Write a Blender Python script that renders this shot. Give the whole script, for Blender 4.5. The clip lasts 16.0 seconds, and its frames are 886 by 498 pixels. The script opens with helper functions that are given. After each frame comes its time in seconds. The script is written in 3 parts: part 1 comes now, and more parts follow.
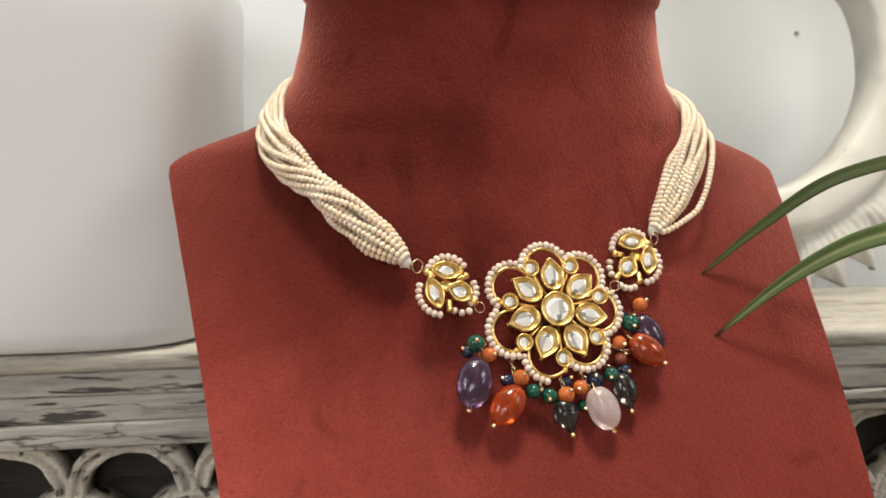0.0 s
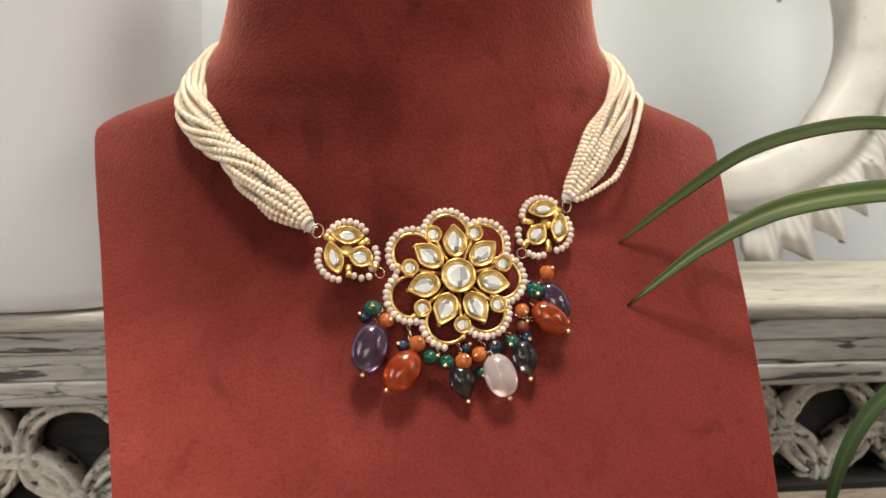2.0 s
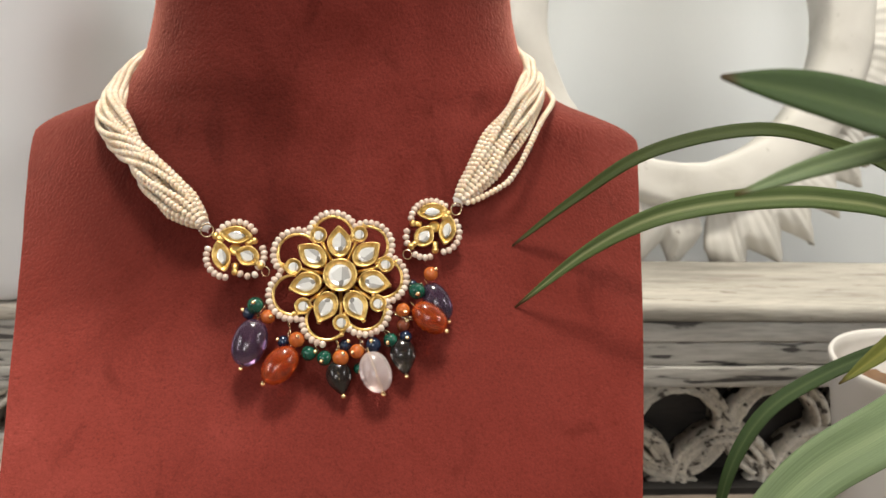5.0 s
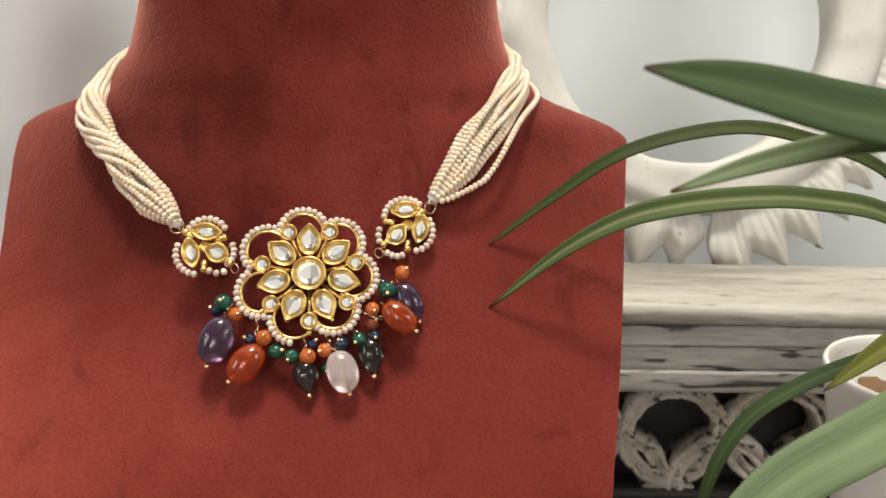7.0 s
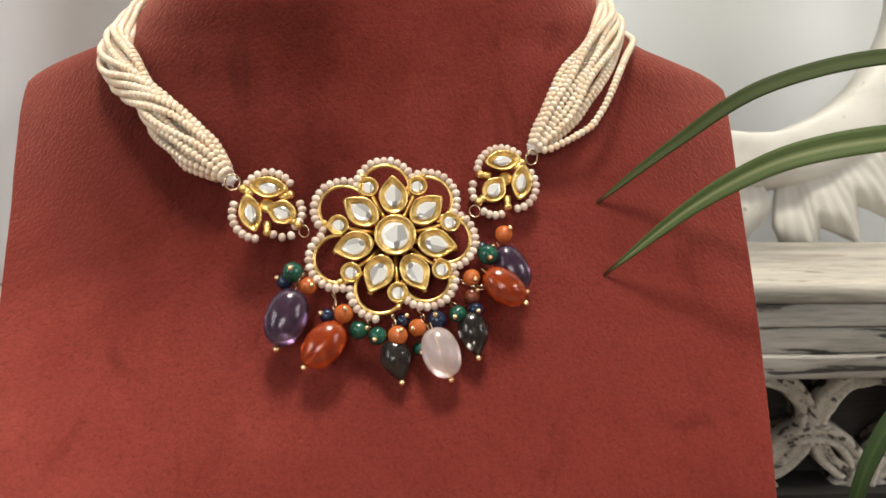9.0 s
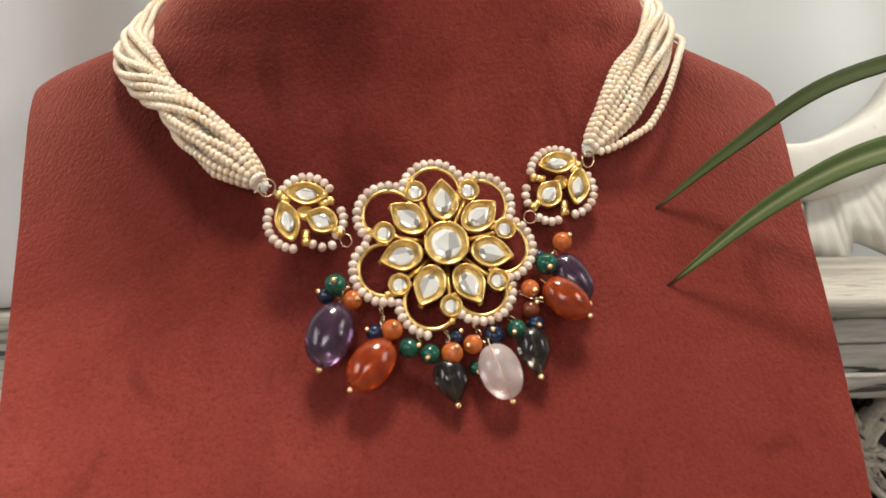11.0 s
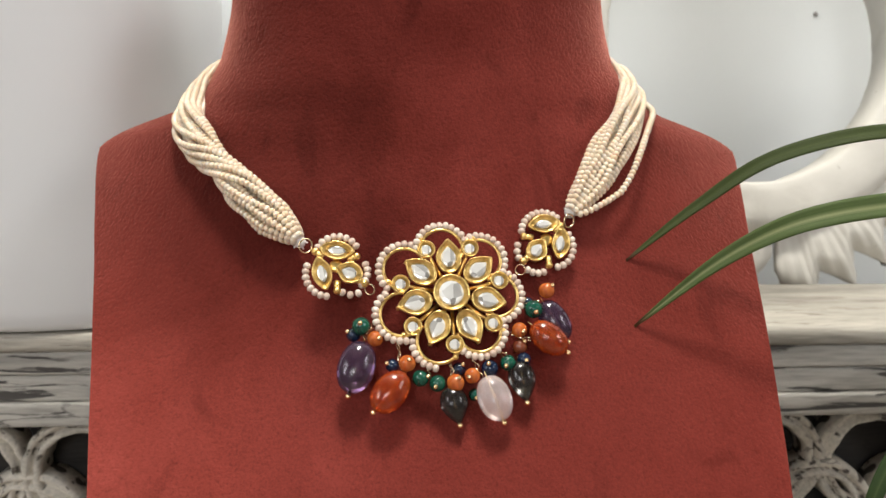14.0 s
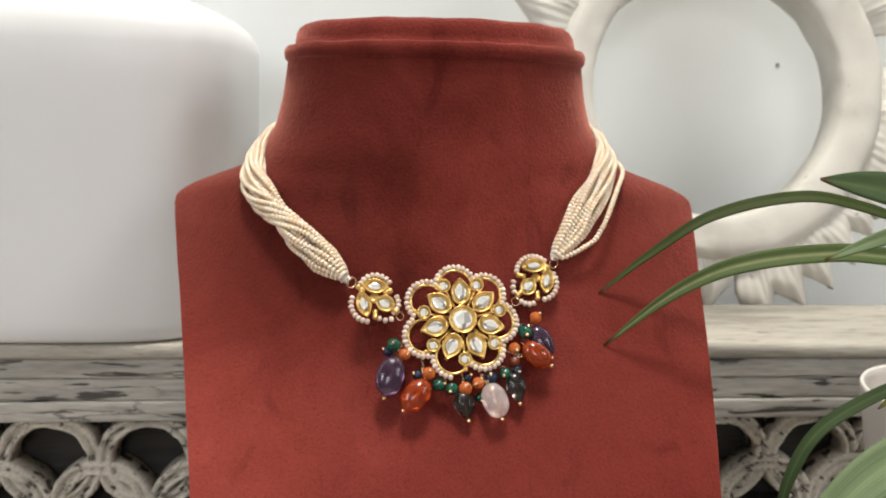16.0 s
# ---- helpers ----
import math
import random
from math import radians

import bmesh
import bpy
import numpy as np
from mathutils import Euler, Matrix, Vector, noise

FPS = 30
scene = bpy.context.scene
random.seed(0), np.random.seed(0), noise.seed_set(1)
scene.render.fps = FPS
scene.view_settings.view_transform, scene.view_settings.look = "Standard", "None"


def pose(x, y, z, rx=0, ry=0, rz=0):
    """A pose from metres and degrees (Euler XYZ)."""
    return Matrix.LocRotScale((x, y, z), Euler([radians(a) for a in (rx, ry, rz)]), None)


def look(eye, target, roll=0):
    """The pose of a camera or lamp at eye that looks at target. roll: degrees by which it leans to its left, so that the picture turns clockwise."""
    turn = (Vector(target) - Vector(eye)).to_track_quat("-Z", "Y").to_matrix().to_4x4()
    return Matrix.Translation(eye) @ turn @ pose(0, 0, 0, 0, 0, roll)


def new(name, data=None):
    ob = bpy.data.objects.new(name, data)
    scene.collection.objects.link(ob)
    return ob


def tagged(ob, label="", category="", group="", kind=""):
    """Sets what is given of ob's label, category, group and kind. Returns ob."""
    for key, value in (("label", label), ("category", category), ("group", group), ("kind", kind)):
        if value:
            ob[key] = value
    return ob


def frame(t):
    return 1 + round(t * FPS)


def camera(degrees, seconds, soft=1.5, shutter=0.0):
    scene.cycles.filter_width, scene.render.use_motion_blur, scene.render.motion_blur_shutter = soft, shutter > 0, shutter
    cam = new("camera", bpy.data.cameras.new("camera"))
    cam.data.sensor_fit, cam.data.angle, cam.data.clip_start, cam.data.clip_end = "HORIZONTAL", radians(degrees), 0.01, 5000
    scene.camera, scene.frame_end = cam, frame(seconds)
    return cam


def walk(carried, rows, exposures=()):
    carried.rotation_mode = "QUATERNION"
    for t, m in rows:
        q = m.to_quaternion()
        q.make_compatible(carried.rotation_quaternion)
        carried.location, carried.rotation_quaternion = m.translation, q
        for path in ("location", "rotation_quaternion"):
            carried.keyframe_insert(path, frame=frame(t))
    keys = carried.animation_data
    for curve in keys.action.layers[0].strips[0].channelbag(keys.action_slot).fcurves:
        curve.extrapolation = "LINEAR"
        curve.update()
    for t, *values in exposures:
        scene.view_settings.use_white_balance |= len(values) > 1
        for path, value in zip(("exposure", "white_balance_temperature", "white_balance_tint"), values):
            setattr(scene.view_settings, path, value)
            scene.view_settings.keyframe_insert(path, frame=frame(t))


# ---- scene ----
cam = camera(60.0, 16.0)
cam.data.dof.use_dof, cam.data.dof.focus_distance, cam.data.dof.aperture_fstop = True, 0.245, 19.0
PATH = [
    (0, (-0.0767, -0.2386, 0.2245), (0.0785, 0.7328, 0.0449), 0.94),
    (0.5, (-0.0671, -0.2390, 0.2239), (0.0831, 0.7317, 0.0361), 1.01),
    (1, (-0.0578, -0.2409, 0.2213), (0.0853, 0.7291, 0.0248), 1.15),
    (1.5, (-0.0493, -0.2415, 0.2227), (0.0849, 0.7275, 0.0156), 1.24),
    (2, (-0.0366, -0.2433, 0.2235), (0.0891, 0.7246, 0.0054), 1.32),
    (2.5, (-0.0263, -0.2446, 0.2229), (0.0897, 0.7229, -0.0022), 1.38),
    (3, (-0.0205, -0.2474, 0.2249), (0.0870, 0.7196, -0.0059), 1.45),
    (3.5, (-0.0116, -0.2507, 0.2279), (0.0849, 0.7168, -0.0058), 1.39),
    (4, (-0.0017, -0.2539, 0.2300), (0.0813, 0.7139, -0.0075), 1.29),
    (4.5, (0.0094, -0.2566, 0.2305), (0.0821, 0.7133, -0.0018), 1.30),
    (7, (0.0397, -0.2533, 0.2292), (0.0635, 0.7193, -0.0021), 1.35),
    (7.5, (0.0340, -0.2394, 0.2223), (0.0634, 0.7328, -0.0099), 1.36),
    (8, (0.0228, -0.2275, 0.2144), (0.0616, 0.7442, -0.0186), 1.32),
    (8.5, (0.0122, -0.2183, 0.2078), (0.0602, 0.7543, -0.0197), 1.05),
    (9, (0.0021, -0.2121, 0.2039), (0.0563, 0.7616, -0.0176), 0.78),
    (11.5, (-0.0142, -0.1929, 0.1941), (0.0560, 0.7888, 0.0168), 0.19),
    (12, (-0.0137, -0.1948, 0.1959), (0.0584, 0.7872, 0.0216), 0.24),
    (12.5, (-0.0143, -0.2031, 0.2011), (0.0558, 0.7786, 0.0243), 0.40),
    (13, (-0.0157, -0.2119, 0.2046), (0.0523, 0.7697, 0.0259), 0.50),
    (13.5, (-0.0164, -0.2252, 0.2096), (0.0499, 0.7561, 0.0289), 0.57),
    (14, (-0.0182, -0.2351, 0.2174), (0.0473, 0.7459, 0.0348), 0.66),
    (14.5, (-0.0217, -0.2505, 0.2265), (0.0441, 0.7302, 0.0421), 0.78),
    (15, (-0.0258, -0.2676, 0.2326), (0.0411, 0.7131, 0.0489), 0.90),
    (15.5, (-0.0271, -0.2874, 0.2399), (0.0416, 0.6937, 0.0590), 1.08),
    (16, (-0.0305, -0.3054, 0.2447), (0.0403, 0.6760, 0.0661), 1.23),
]
EXPOSURES = [(0.0, 0.05, 6500, 10), (4.5, 0.06, 6450, 10), (9.0, 0.06, 6450, 10), (12.0, 0.05, 6450, 10), (14.0, 0.05, 6250, 10), (16.0, 0.0, 6300, 10)]
walk(cam, [(t, look(eye, target, roll)) for t, eye, target, roll in PATH], EXPOSURES)

# ---------- world and lights ----------
world = bpy.data.worlds.new("room_world")
scene.world = world
world.use_nodes = True
world.node_tree.nodes["Background"].inputs[0].default_value = (0.9, 0.93, 1.0, 1)
world.node_tree.nodes["Background"].inputs[1].default_value = 0.3


def area(name, at, target, size, power, colour):
    data = bpy.data.lights.new(name, "AREA")
    data.shape, data.size, data.size_y = "RECTANGLE", size[0], size[1]
    data.energy, data.color = power, colour
    ob = new(name, data)
    ob.matrix_world = look(at, target)
    return ob


area("ceiling_lamp_light", (0.06, -0.12, 2.25), (0.0, 0.0, 0.1), (0.45, 0.45), 49, (1.0, 0.93, 0.81))
area("right_window_light", (1.78, -1.05, 1.25), (0.0, 0.05, 0.15), (0.9, 0.9), 18, (1.0, 0.98, 0.95))
# added fill that lifts the left chest; no source is known on this side
area("left_fill_light", (-1.78, -1.10, 1.10), (0.0, 0.1, 0.15), (1.0, 1.0), 17, (0.98, 0.97, 0.95))
area("back_window_light", (-0.35, -2.28, 0.85), (0.1, 0.1, 0.2), (0.9, 1.0), 19, (1.0, 0.98, 0.95))



# ---------- materials ----------
def material(name, rough=0.5, metal=0.0, colour=(0.8, 0.8, 0.8)):
    m = bpy.data.materials.new(name)
    m.use_nodes = True
    b = m.node_tree.nodes["Principled BSDF"]
    b.inputs["Roughness"].default_value = rough
    b.inputs["Metallic"].default_value = metal
    b.inputs["Base Color"].default_value = (*colour, 1)
    return m, m.node_tree.nodes, m.node_tree.links, b


def texture(m, kind, scale, **values):
    n = m.node_tree.nodes.new(kind)
    for key, value in values.items():
        n.inputs[key].default_value = value
    n.inputs["Scale"].default_value = scale
    c = m.node_tree.nodes.get("Texture Coordinate") or m.node_tree.nodes.new("ShaderNodeTexCoord")
    m.node_tree.links.new(c.outputs["Object"], n.inputs["Vector"])
    return n


def ramp(m, source, stops):
    r = m.node_tree.nodes.new("ShaderNodeValToRGB")
    m.node_tree.links.new(source, r.inputs[0])
    e = r.color_ramp.elements
    while len(e) < len(stops):
        e.new(0.5)
    for el, (p, c) in zip(e, stops):
        el.position, el.color = p, (*c, 1)
    return r.outputs[0]


def mix(m, fac, a, b, blend="MIX"):
    n = m.node_tree.nodes.new("ShaderNodeMix")
    n.data_type, n.blend_type = "RGBA", blend
    for socket, value in ((n.inputs[0], fac), (n.inputs[6], a), (n.inputs[7], b)):
        if isinstance(value, (int, float)):
            socket.default_value = value
        elif isinstance(value, tuple):
            socket.default_value = (*value, 1)
        else:
            m.node_tree.links.new(value, socket)
    return n.outputs[2]


def bump(m, bsdf, height, strength, distance):
    n = m.node_tree.nodes.new("ShaderNodeBump")
    n.inputs["Strength"].default_value, n.inputs["Distance"].default_value = strength, distance
    m.node_tree.links.new(height, n.inputs["Height"])
    m.node_tree.links.new(n.outputs[0], bsdf.inputs["Normal"])
    return n


def make_velvet():
    """Short-piled velvet: nap brushed both ways, crushed patches, small pits; painted shade and light."""
    m, n, l, b = material("velvet", 0.95)
    brushed = texture(m, "ShaderNodeTexNoise", 17, Detail=5.0, Roughness=0.60, Distortion=0.5)
    crushed = texture(m, "ShaderNodeTexNoise", 48, Detail=3.0, Roughness=0.55, Distortion=0.8)
    c = n.new("ShaderNodeMapping")
    c.inputs["Scale"].default_value = (1.0, 0.9, 0.9)
    l.new(n["Texture Coordinate"].outputs["Object"], c.inputs["Vector"])
    streak = n.new("ShaderNodeMapping")
    streak.inputs["Scale"].default_value = (1.25, 1, 0.5)
    l.new(n["Texture Coordinate"].outputs["Object"], streak.inputs["Vector"])
    l.new(streak.outputs[0], crushed.inputs["Vector"])
    nap = texture(m, "ShaderNodeTexNoise", 760, Detail=3.0, Roughness=0.6)
    l.new(c.outputs[0], nap.inputs["Vector"])
    fine = texture(m, "ShaderNodeTexNoise", 1300, Detail=2.0, Roughness=0.7)
    base = ramp(m, brushed.outputs[0], [(0.28, (0.098, 0.0145, 0.0105)), (0.42, (0.143, 0.0235, 0.0172)), (0.58, (0.165, 0.0290, 0.0218)), (0.74, (0.200, 0.0375, 0.0290))])
    marks = ramp(m, crushed.outputs[0], [(0.26, (0.68, 0.65, 0.65)), (0.40, (0.96, 0.96, 0.96)), (0.62, (1.0, 1.0, 1.0)), (0.76, (1.12, 1.14, 1.14))])
    spots = ramp(m, nap.outputs[0], [(0.24, (0.74, 0.72, 0.72)), (0.42, (0.97, 0.97, 0.97)), (0.75, (1.08, 1.08, 1.08))])
    grain = ramp(m, fine.outputs[0], [(0.32, (0.87, 0.86, 0.86)), (0.50, (1.0, 1.0, 1.0)), (0.68, (1.10, 1.10, 1.10))])
    # painted shade beside the left rope and painted brightness low on the left chest
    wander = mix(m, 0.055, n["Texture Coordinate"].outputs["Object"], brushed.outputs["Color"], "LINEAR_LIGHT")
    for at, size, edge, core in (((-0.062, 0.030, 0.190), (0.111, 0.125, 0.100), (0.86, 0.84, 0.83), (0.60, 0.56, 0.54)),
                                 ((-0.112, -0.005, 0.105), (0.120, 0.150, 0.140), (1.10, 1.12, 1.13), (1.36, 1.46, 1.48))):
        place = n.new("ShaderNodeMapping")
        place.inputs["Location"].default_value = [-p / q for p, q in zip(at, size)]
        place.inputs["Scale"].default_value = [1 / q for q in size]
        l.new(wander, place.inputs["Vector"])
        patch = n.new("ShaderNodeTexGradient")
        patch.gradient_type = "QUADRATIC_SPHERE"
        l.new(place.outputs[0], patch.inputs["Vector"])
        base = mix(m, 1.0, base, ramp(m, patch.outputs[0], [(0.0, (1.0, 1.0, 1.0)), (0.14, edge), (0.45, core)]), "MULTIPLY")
    col = mix(m, 1.0, mix(m, 1.0, mix(m, 1.0, base, marks, "MULTIPLY"), spots, "MULTIPLY"), grain, "MULTIPLY")
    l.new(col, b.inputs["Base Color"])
    b.inputs["Sheen Weight"].default_value = 0.75
    b.inputs["Sheen Roughness"].default_value = 0.36
    b.inputs["Sheen Tint"].default_value = (1.0, 0.42, 0.34, 1)
    b.inputs["Specular IOR Level"].default_value = 0.06
    both = n.new("ShaderNodeMath")
    both.operation = "MULTIPLY_ADD"
    l.new(crushed.outputs[0], both.inputs[0])
    both.inputs[1].default_value = 0.25
    l.new(nap.outputs[0], both.inputs[2])
    bump(m, b, both.outputs[0], 0.50, 0.0012)
    return m


def make_pearl():
    m, n, l, b = material("pearl_glass", 0.16)
    info = n.new("ShaderNodeNewGeometry")
    l.new(ramp(m, info.outputs["Random Per Island"], [(0.0, (0.74, 0.59, 0.435)), (0.5, (0.78, 0.645, 0.495)), (1.0, (0.81, 0.70, 0.565))]), b.inputs["Base Color"])
    b.inputs["Coat Weight"].default_value = 0.4
    b.inputs["Coat Roughness"].default_value = 0.12
    b.inputs["Subsurface Weight"].default_value = 0.45
    b.inputs["Subsurface Radius"].default_value = (1.0, 0.8, 0.55)
    b.inputs["Subsurface Scale"].default_value = 0.0016
    return m


def make_pink_pearl():
    m, n, l, b = material("pink_pearl", 0.25)
    info = n.new("ShaderNodeObjectInfo")
    l.new(ramp(m, info.outputs["Random"], [(0.0, (0.55, 0.41, 0.33)), (0.5, (0.66, 0.53, 0.44)), (1.0, (0.74, 0.64, 0.54))]), b.inputs["Base Color"])
    b.inputs["Coat Weight"].default_value = 0.4
    return m


def make_gold():
    m, n, l, b = material("gold", 0.29, 1.0)
    t = texture(m, "ShaderNodeTexNoise", 420, Detail=3.0)
    l.new(ramp(m, t.outputs[0], [(0.3, (0.64, 0.40, 0.115)), (0.6, (0.93, 0.67, 0.26))]), b.inputs["Base Color"])
    bump(m, b, t.outputs[0], 0.25, 0.0004)
    return m


def make_stone():
    m, n, l, b = material("foiled_crystal_glints", 0.07, 0.25)
    t = texture(m, "ShaderNodeTexVoronoi", 300)
    # bright and dark facet reflections painted into the colour as random cells
    l.new(ramp(m, t.outputs["Color"], [(0.08, (0.16, 0.15, 0.14)), (0.24, (0.76, 0.76, 0.74)), (0.5, (0.93, 0.95, 0.96))]), b.inputs["Base Color"])
    bump(m, b, t.outputs["Distance"], 0.35, 0.0006)
    b.inputs["Coat Weight"].default_value = 0.6
    b.inputs["Coat Roughness"].default_value = 0.03
    return m


def make_gem(name, colour, deep, through_it=0.6, rough=0.15):
    m, n, l, b = material(name, rough)
    t = texture(m, "ShaderNodeTexNoise", 170, Detail=4.0, Distortion=1.4)
    l.new(ramp(m, t.outputs[0], [(0.32, deep), (0.62, colour)]), b.inputs["Base Color"])
    b.inputs["Transmission Weight"].default_value = through_it
    b.inputs["IOR"].default_value = 1.5
    b.inputs["Coat Weight"].default_value = 0.08
    b.inputs["Coat Roughness"].default_value = 0.12
    return m


def make_ceramic(name, colour, rough):
    m, n, l, b = material(name, rough)
    t = texture(m, "ShaderNodeTexNoise", 7, Detail=3.0)
    s = texture(m, "ShaderNodeTexNoise", 160, Detail=2.0)
    l.new(ramp(m, t.outputs[0], [(0.3, tuple(c * 0.94 for c in colour)), (0.7, colour)]), b.inputs["Base Color"])
    bump(m, b, s.outputs[0], 0.05, 0.0005)
    return m


def make_distressed(name, along=True, light=(0.66, 0.62, 0.54), dark=(0.09, 0.08, 0.075), amount=0.5):
    """White paint rubbed through to dark wood, the streaks along the grain."""
    m, n, l, b = material(name, 0.75)
    c = n.new("ShaderNodeTexCoord")
    mp = n.new("ShaderNodeMapping")
    mp.inputs["Scale"].default_value = (0.13, 1, 1.1) if along else (0.7, 1, 1)
    l.new(c.outputs["Object"], mp.inputs["Vector"])

    def noise_at(scale, detail, distortion=0.0):
        t = n.new("ShaderNodeTexNoise")
        t.inputs["Scale"].default_value, t.inputs["Detail"].default_value, t.inputs["Distortion"].default_value = scale, detail, distortion
        l.new(mp.outputs[0], t.inputs["Vector"])
        return t.outputs[0]

    wear, wash, grain = noise_at(250 if along else 150, 7, 0.25), noise_at(62 if along else 38, 4, 0.1), noise_at(520, 4)
    paint = ramp(m, wash, [(0.30, tuple(x * 0.50 for x in light)), (0.48, tuple(x * 0.82 for x in light)), (0.66, light)])
    fine = ramp(m, grain, [(0.25, (0.75, 0.75, 0.75)), (0.6, (1.05, 1.05, 1.05))])
    paint = mix(m, 1.0, paint, fine, "MULTIPLY")
    lo = 0.30 + 0.14 * amount
    mask = ramp(m, wear, [(lo, (1, 1, 1)), (lo + 0.05, (0, 0, 0))])
    rubbed = mix(m, mask, paint, dark)
    scratch = ramp(m, noise_at(75 if along else 48, 5, 0.35), [(0.484, (0, 0, 0)), (0.494, (1, 1, 1)), (0.502, (1, 1, 1)), (0.512, (0, 0, 0))])
    thin = ramp(m, noise_at(30, 3), [(0.44, (0, 0, 0)), (0.58, (0.85, 0.85, 0.85))])
    lines = mix(m, 1.0, scratch, thin, "MULTIPLY")
    l.new(mix(m, lines, rubbed, tuple(x * 1.3 for x in dark)), b.inputs["Base Color"])
    bump(m, b, wear, 0.5, 0.0018)
    return m


def make_leaf(name, colour, pale):
    m, n, l, b = material(name, 0.5)
    b.inputs["Specular IOR Level"].default_value = 0.3
    c = n.new("ShaderNodeTexCoord")
    sep = n.new("ShaderNodeSeparateXYZ")
    l.new(c.outputs["UV"], sep.inputs[0])
    band = ramp(m, sep.outputs[0], [(0.0, colour), (0.34, colour), (0.5, pale), (0.66, colour), (1.0, colour)])
    mp = n.new("ShaderNodeMapping")
    mp.inputs["Scale"].default_value = (26, 1.2, 1)
    l.new(c.outputs["UV"], mp.inputs["Vector"])
    t = n.new("ShaderNodeTexNoise")
    t.inputs["Scale"].default_value, t.inputs["Detail"].default_value = 3.0, 3.0
    l.new(mp.outputs[0], t.inputs["Vector"])
    vein = ramp(m, t.outputs[0], [(0.3, (0.74, 0.76, 0.70)), (0.65, (1.06, 1.06, 1.0))])
    green = mix(m, 1.0, band, vein, "MULTIPLY")
    tip = ramp(m, sep.outputs[1], [(0.965, (0, 0, 0)), (0.99, (1, 1, 1))])
    l.new(mix(m, tip, green, (0.09, 0.045, 0.02)), b.inputs["Base Color"])
    bump(m, b, t.outputs[0], 0.3, 0.0006)
    glow = n.new("ShaderNodeBsdfTranslucent")
    l.new(mix(m, 1.0, green, (1.5, 1.6, 0.9), "MULTIPLY"), glow.inputs["Color"])
    both = n.new("ShaderNodeMixShader")
    both.inputs[0].default_value = 0.4
    l.new(b.outputs[0], both.inputs[1])
    l.new(glow.outputs[0], both.inputs[2])
    l.new(both.outputs[0], n["Material Output"].inputs["Surface"])
    return m


def make_plaster(name, colour):
    m, n, l, b = material(name, 0.85)
    t = texture(m, "ShaderNodeTexNoise", 5, Detail=5.0)
    s = texture(m, "ShaderNodeTexNoise", 240, Detail=3.0)
    l.new(ramp(m, t.outputs[0], [(0.3, tuple(x * 0.95 for x in colour)), (0.7, colour)]), b.inputs["Base Color"])
    bump(m, b, s.outputs[0], 0.12, 0.0006)
    return m


def make_chalk(name):
    """Chalky white paint with small chips."""
    m, n, l, b = material(name, 0.8)
    big = texture(m, "ShaderNodeTexNoise", 24, Detail=5.0, Distortion=0.6)
    small = texture(m, "ShaderNodeTexNoise", 150, Detail=4.0)
    base = ramp(m, big.outputs[0], [(0.30, (0.52, 0.50, 0.45)), (0.42, (0.61, 0.59, 0.54)), (0.7, (0.67, 0.65, 0.60))])
    chips = ramp(m, small.outputs[0], [(0.22, (0.45, 0.42, 0.38)), (0.33, (1, 1, 1))])
    l.new(mix(m, 1.0, base, chips, "MULTIPLY"), b.inputs["Base Color"])
    bump(m, b, big.outputs[0], 0.4, 0.002)
    return m


VELVET, PEARL, PINK_PEARL, GOLD, STONE = make_velvet(), make_pearl(), make_pink_pearl(), make_gold(), make_stone()
SILVER = material("pale_gold_wire", 0.25, 1.0, (0.72, 0.57, 0.38))[0]
PIN = material("brass_pin", 0.25, 1.0, (0.90, 0.66, 0.36))[0]
THREAD = material("white_thread", 0.8, 0.0, (0.80, 0.78, 0.74))[0]
AMETHYST = make_gem("amethyst", (0.180, 0.105, 0.190), (0.09, 0.05, 0.105), 0.78)
CARNELIAN = make_gem("carnelian", (0.74, 0.13, 0.022), (0.34, 0.030, 0.008), 0.66)
SMOKY = make_gem("smoky_quartz", (0.13, 0.12, 0.11), (0.06, 0.055, 0.05), 0.9)
ROSE = make_gem("rose_quartz", (0.97, 0.85, 0.83), (0.92, 0.77, 0.74), 0.74, 0.24)
EMERALD = make_gem("green_agate", (0.012, 0.13, 0.075), (0.004, 0.05, 0.035), 0.25)
ORANGE = make_gem("orange_agate", (0.80, 0.23, 0.045), (0.54, 0.11, 0.025), 0.35, 0.14)
BLUE = make_gem("blue_agate", (0.012, 0.028, 0.075), (0.005, 0.012, 0.03), 0.2)
BROWN = make_gem("brown_agate", (0.30, 0.07, 0.025), (0.16, 0.035, 0.015), 0.25)
VASE_WHITE = make_ceramic("vase_white", (0.77, 0.775, 0.785), 0.42)
POT_WHITE = make_ceramic("pot_white", (0.72, 0.69, 0.65), 0.35)
RING_WHITE = make_chalk("chalky_paint")
SHELF_TOP = make_distressed("limewashed_top", True, (0.48, 0.45, 0.39), (0.20, 0.17, 0.14), 0.1)
SHELF_FACE = make_distressed("distressed_face", True, (0.56, 0.54, 0.495), (0.075, 0.07, 0.066), 0.52)
FRET = make_distressed("distressed_fret", False, (0.75, 0.705, 0.62), (0.085, 0.072, 0.06), 0.58)
# near-black so that the shade inside the fretwork is carried by colour
SHADE_WOOD = make_distressed("inner_shade", True, (0.030, 0.026, 0.023), (0.012, 0.011, 0.010), 0.4)
LEAF_DARK = make_leaf("leaf_dark", (0.060, 0.086, 0.018), (0.078, 0.108, 0.026))
LEAF_PALE = make_leaf("leaf_striped", (0.115, 0.165, 0.055), (0.33, 0.36, 0.19))
LEAF_MID = make_leaf("leaf_green", (0.070, 0.116, 0.042), (0.12, 0.17, 0.070))
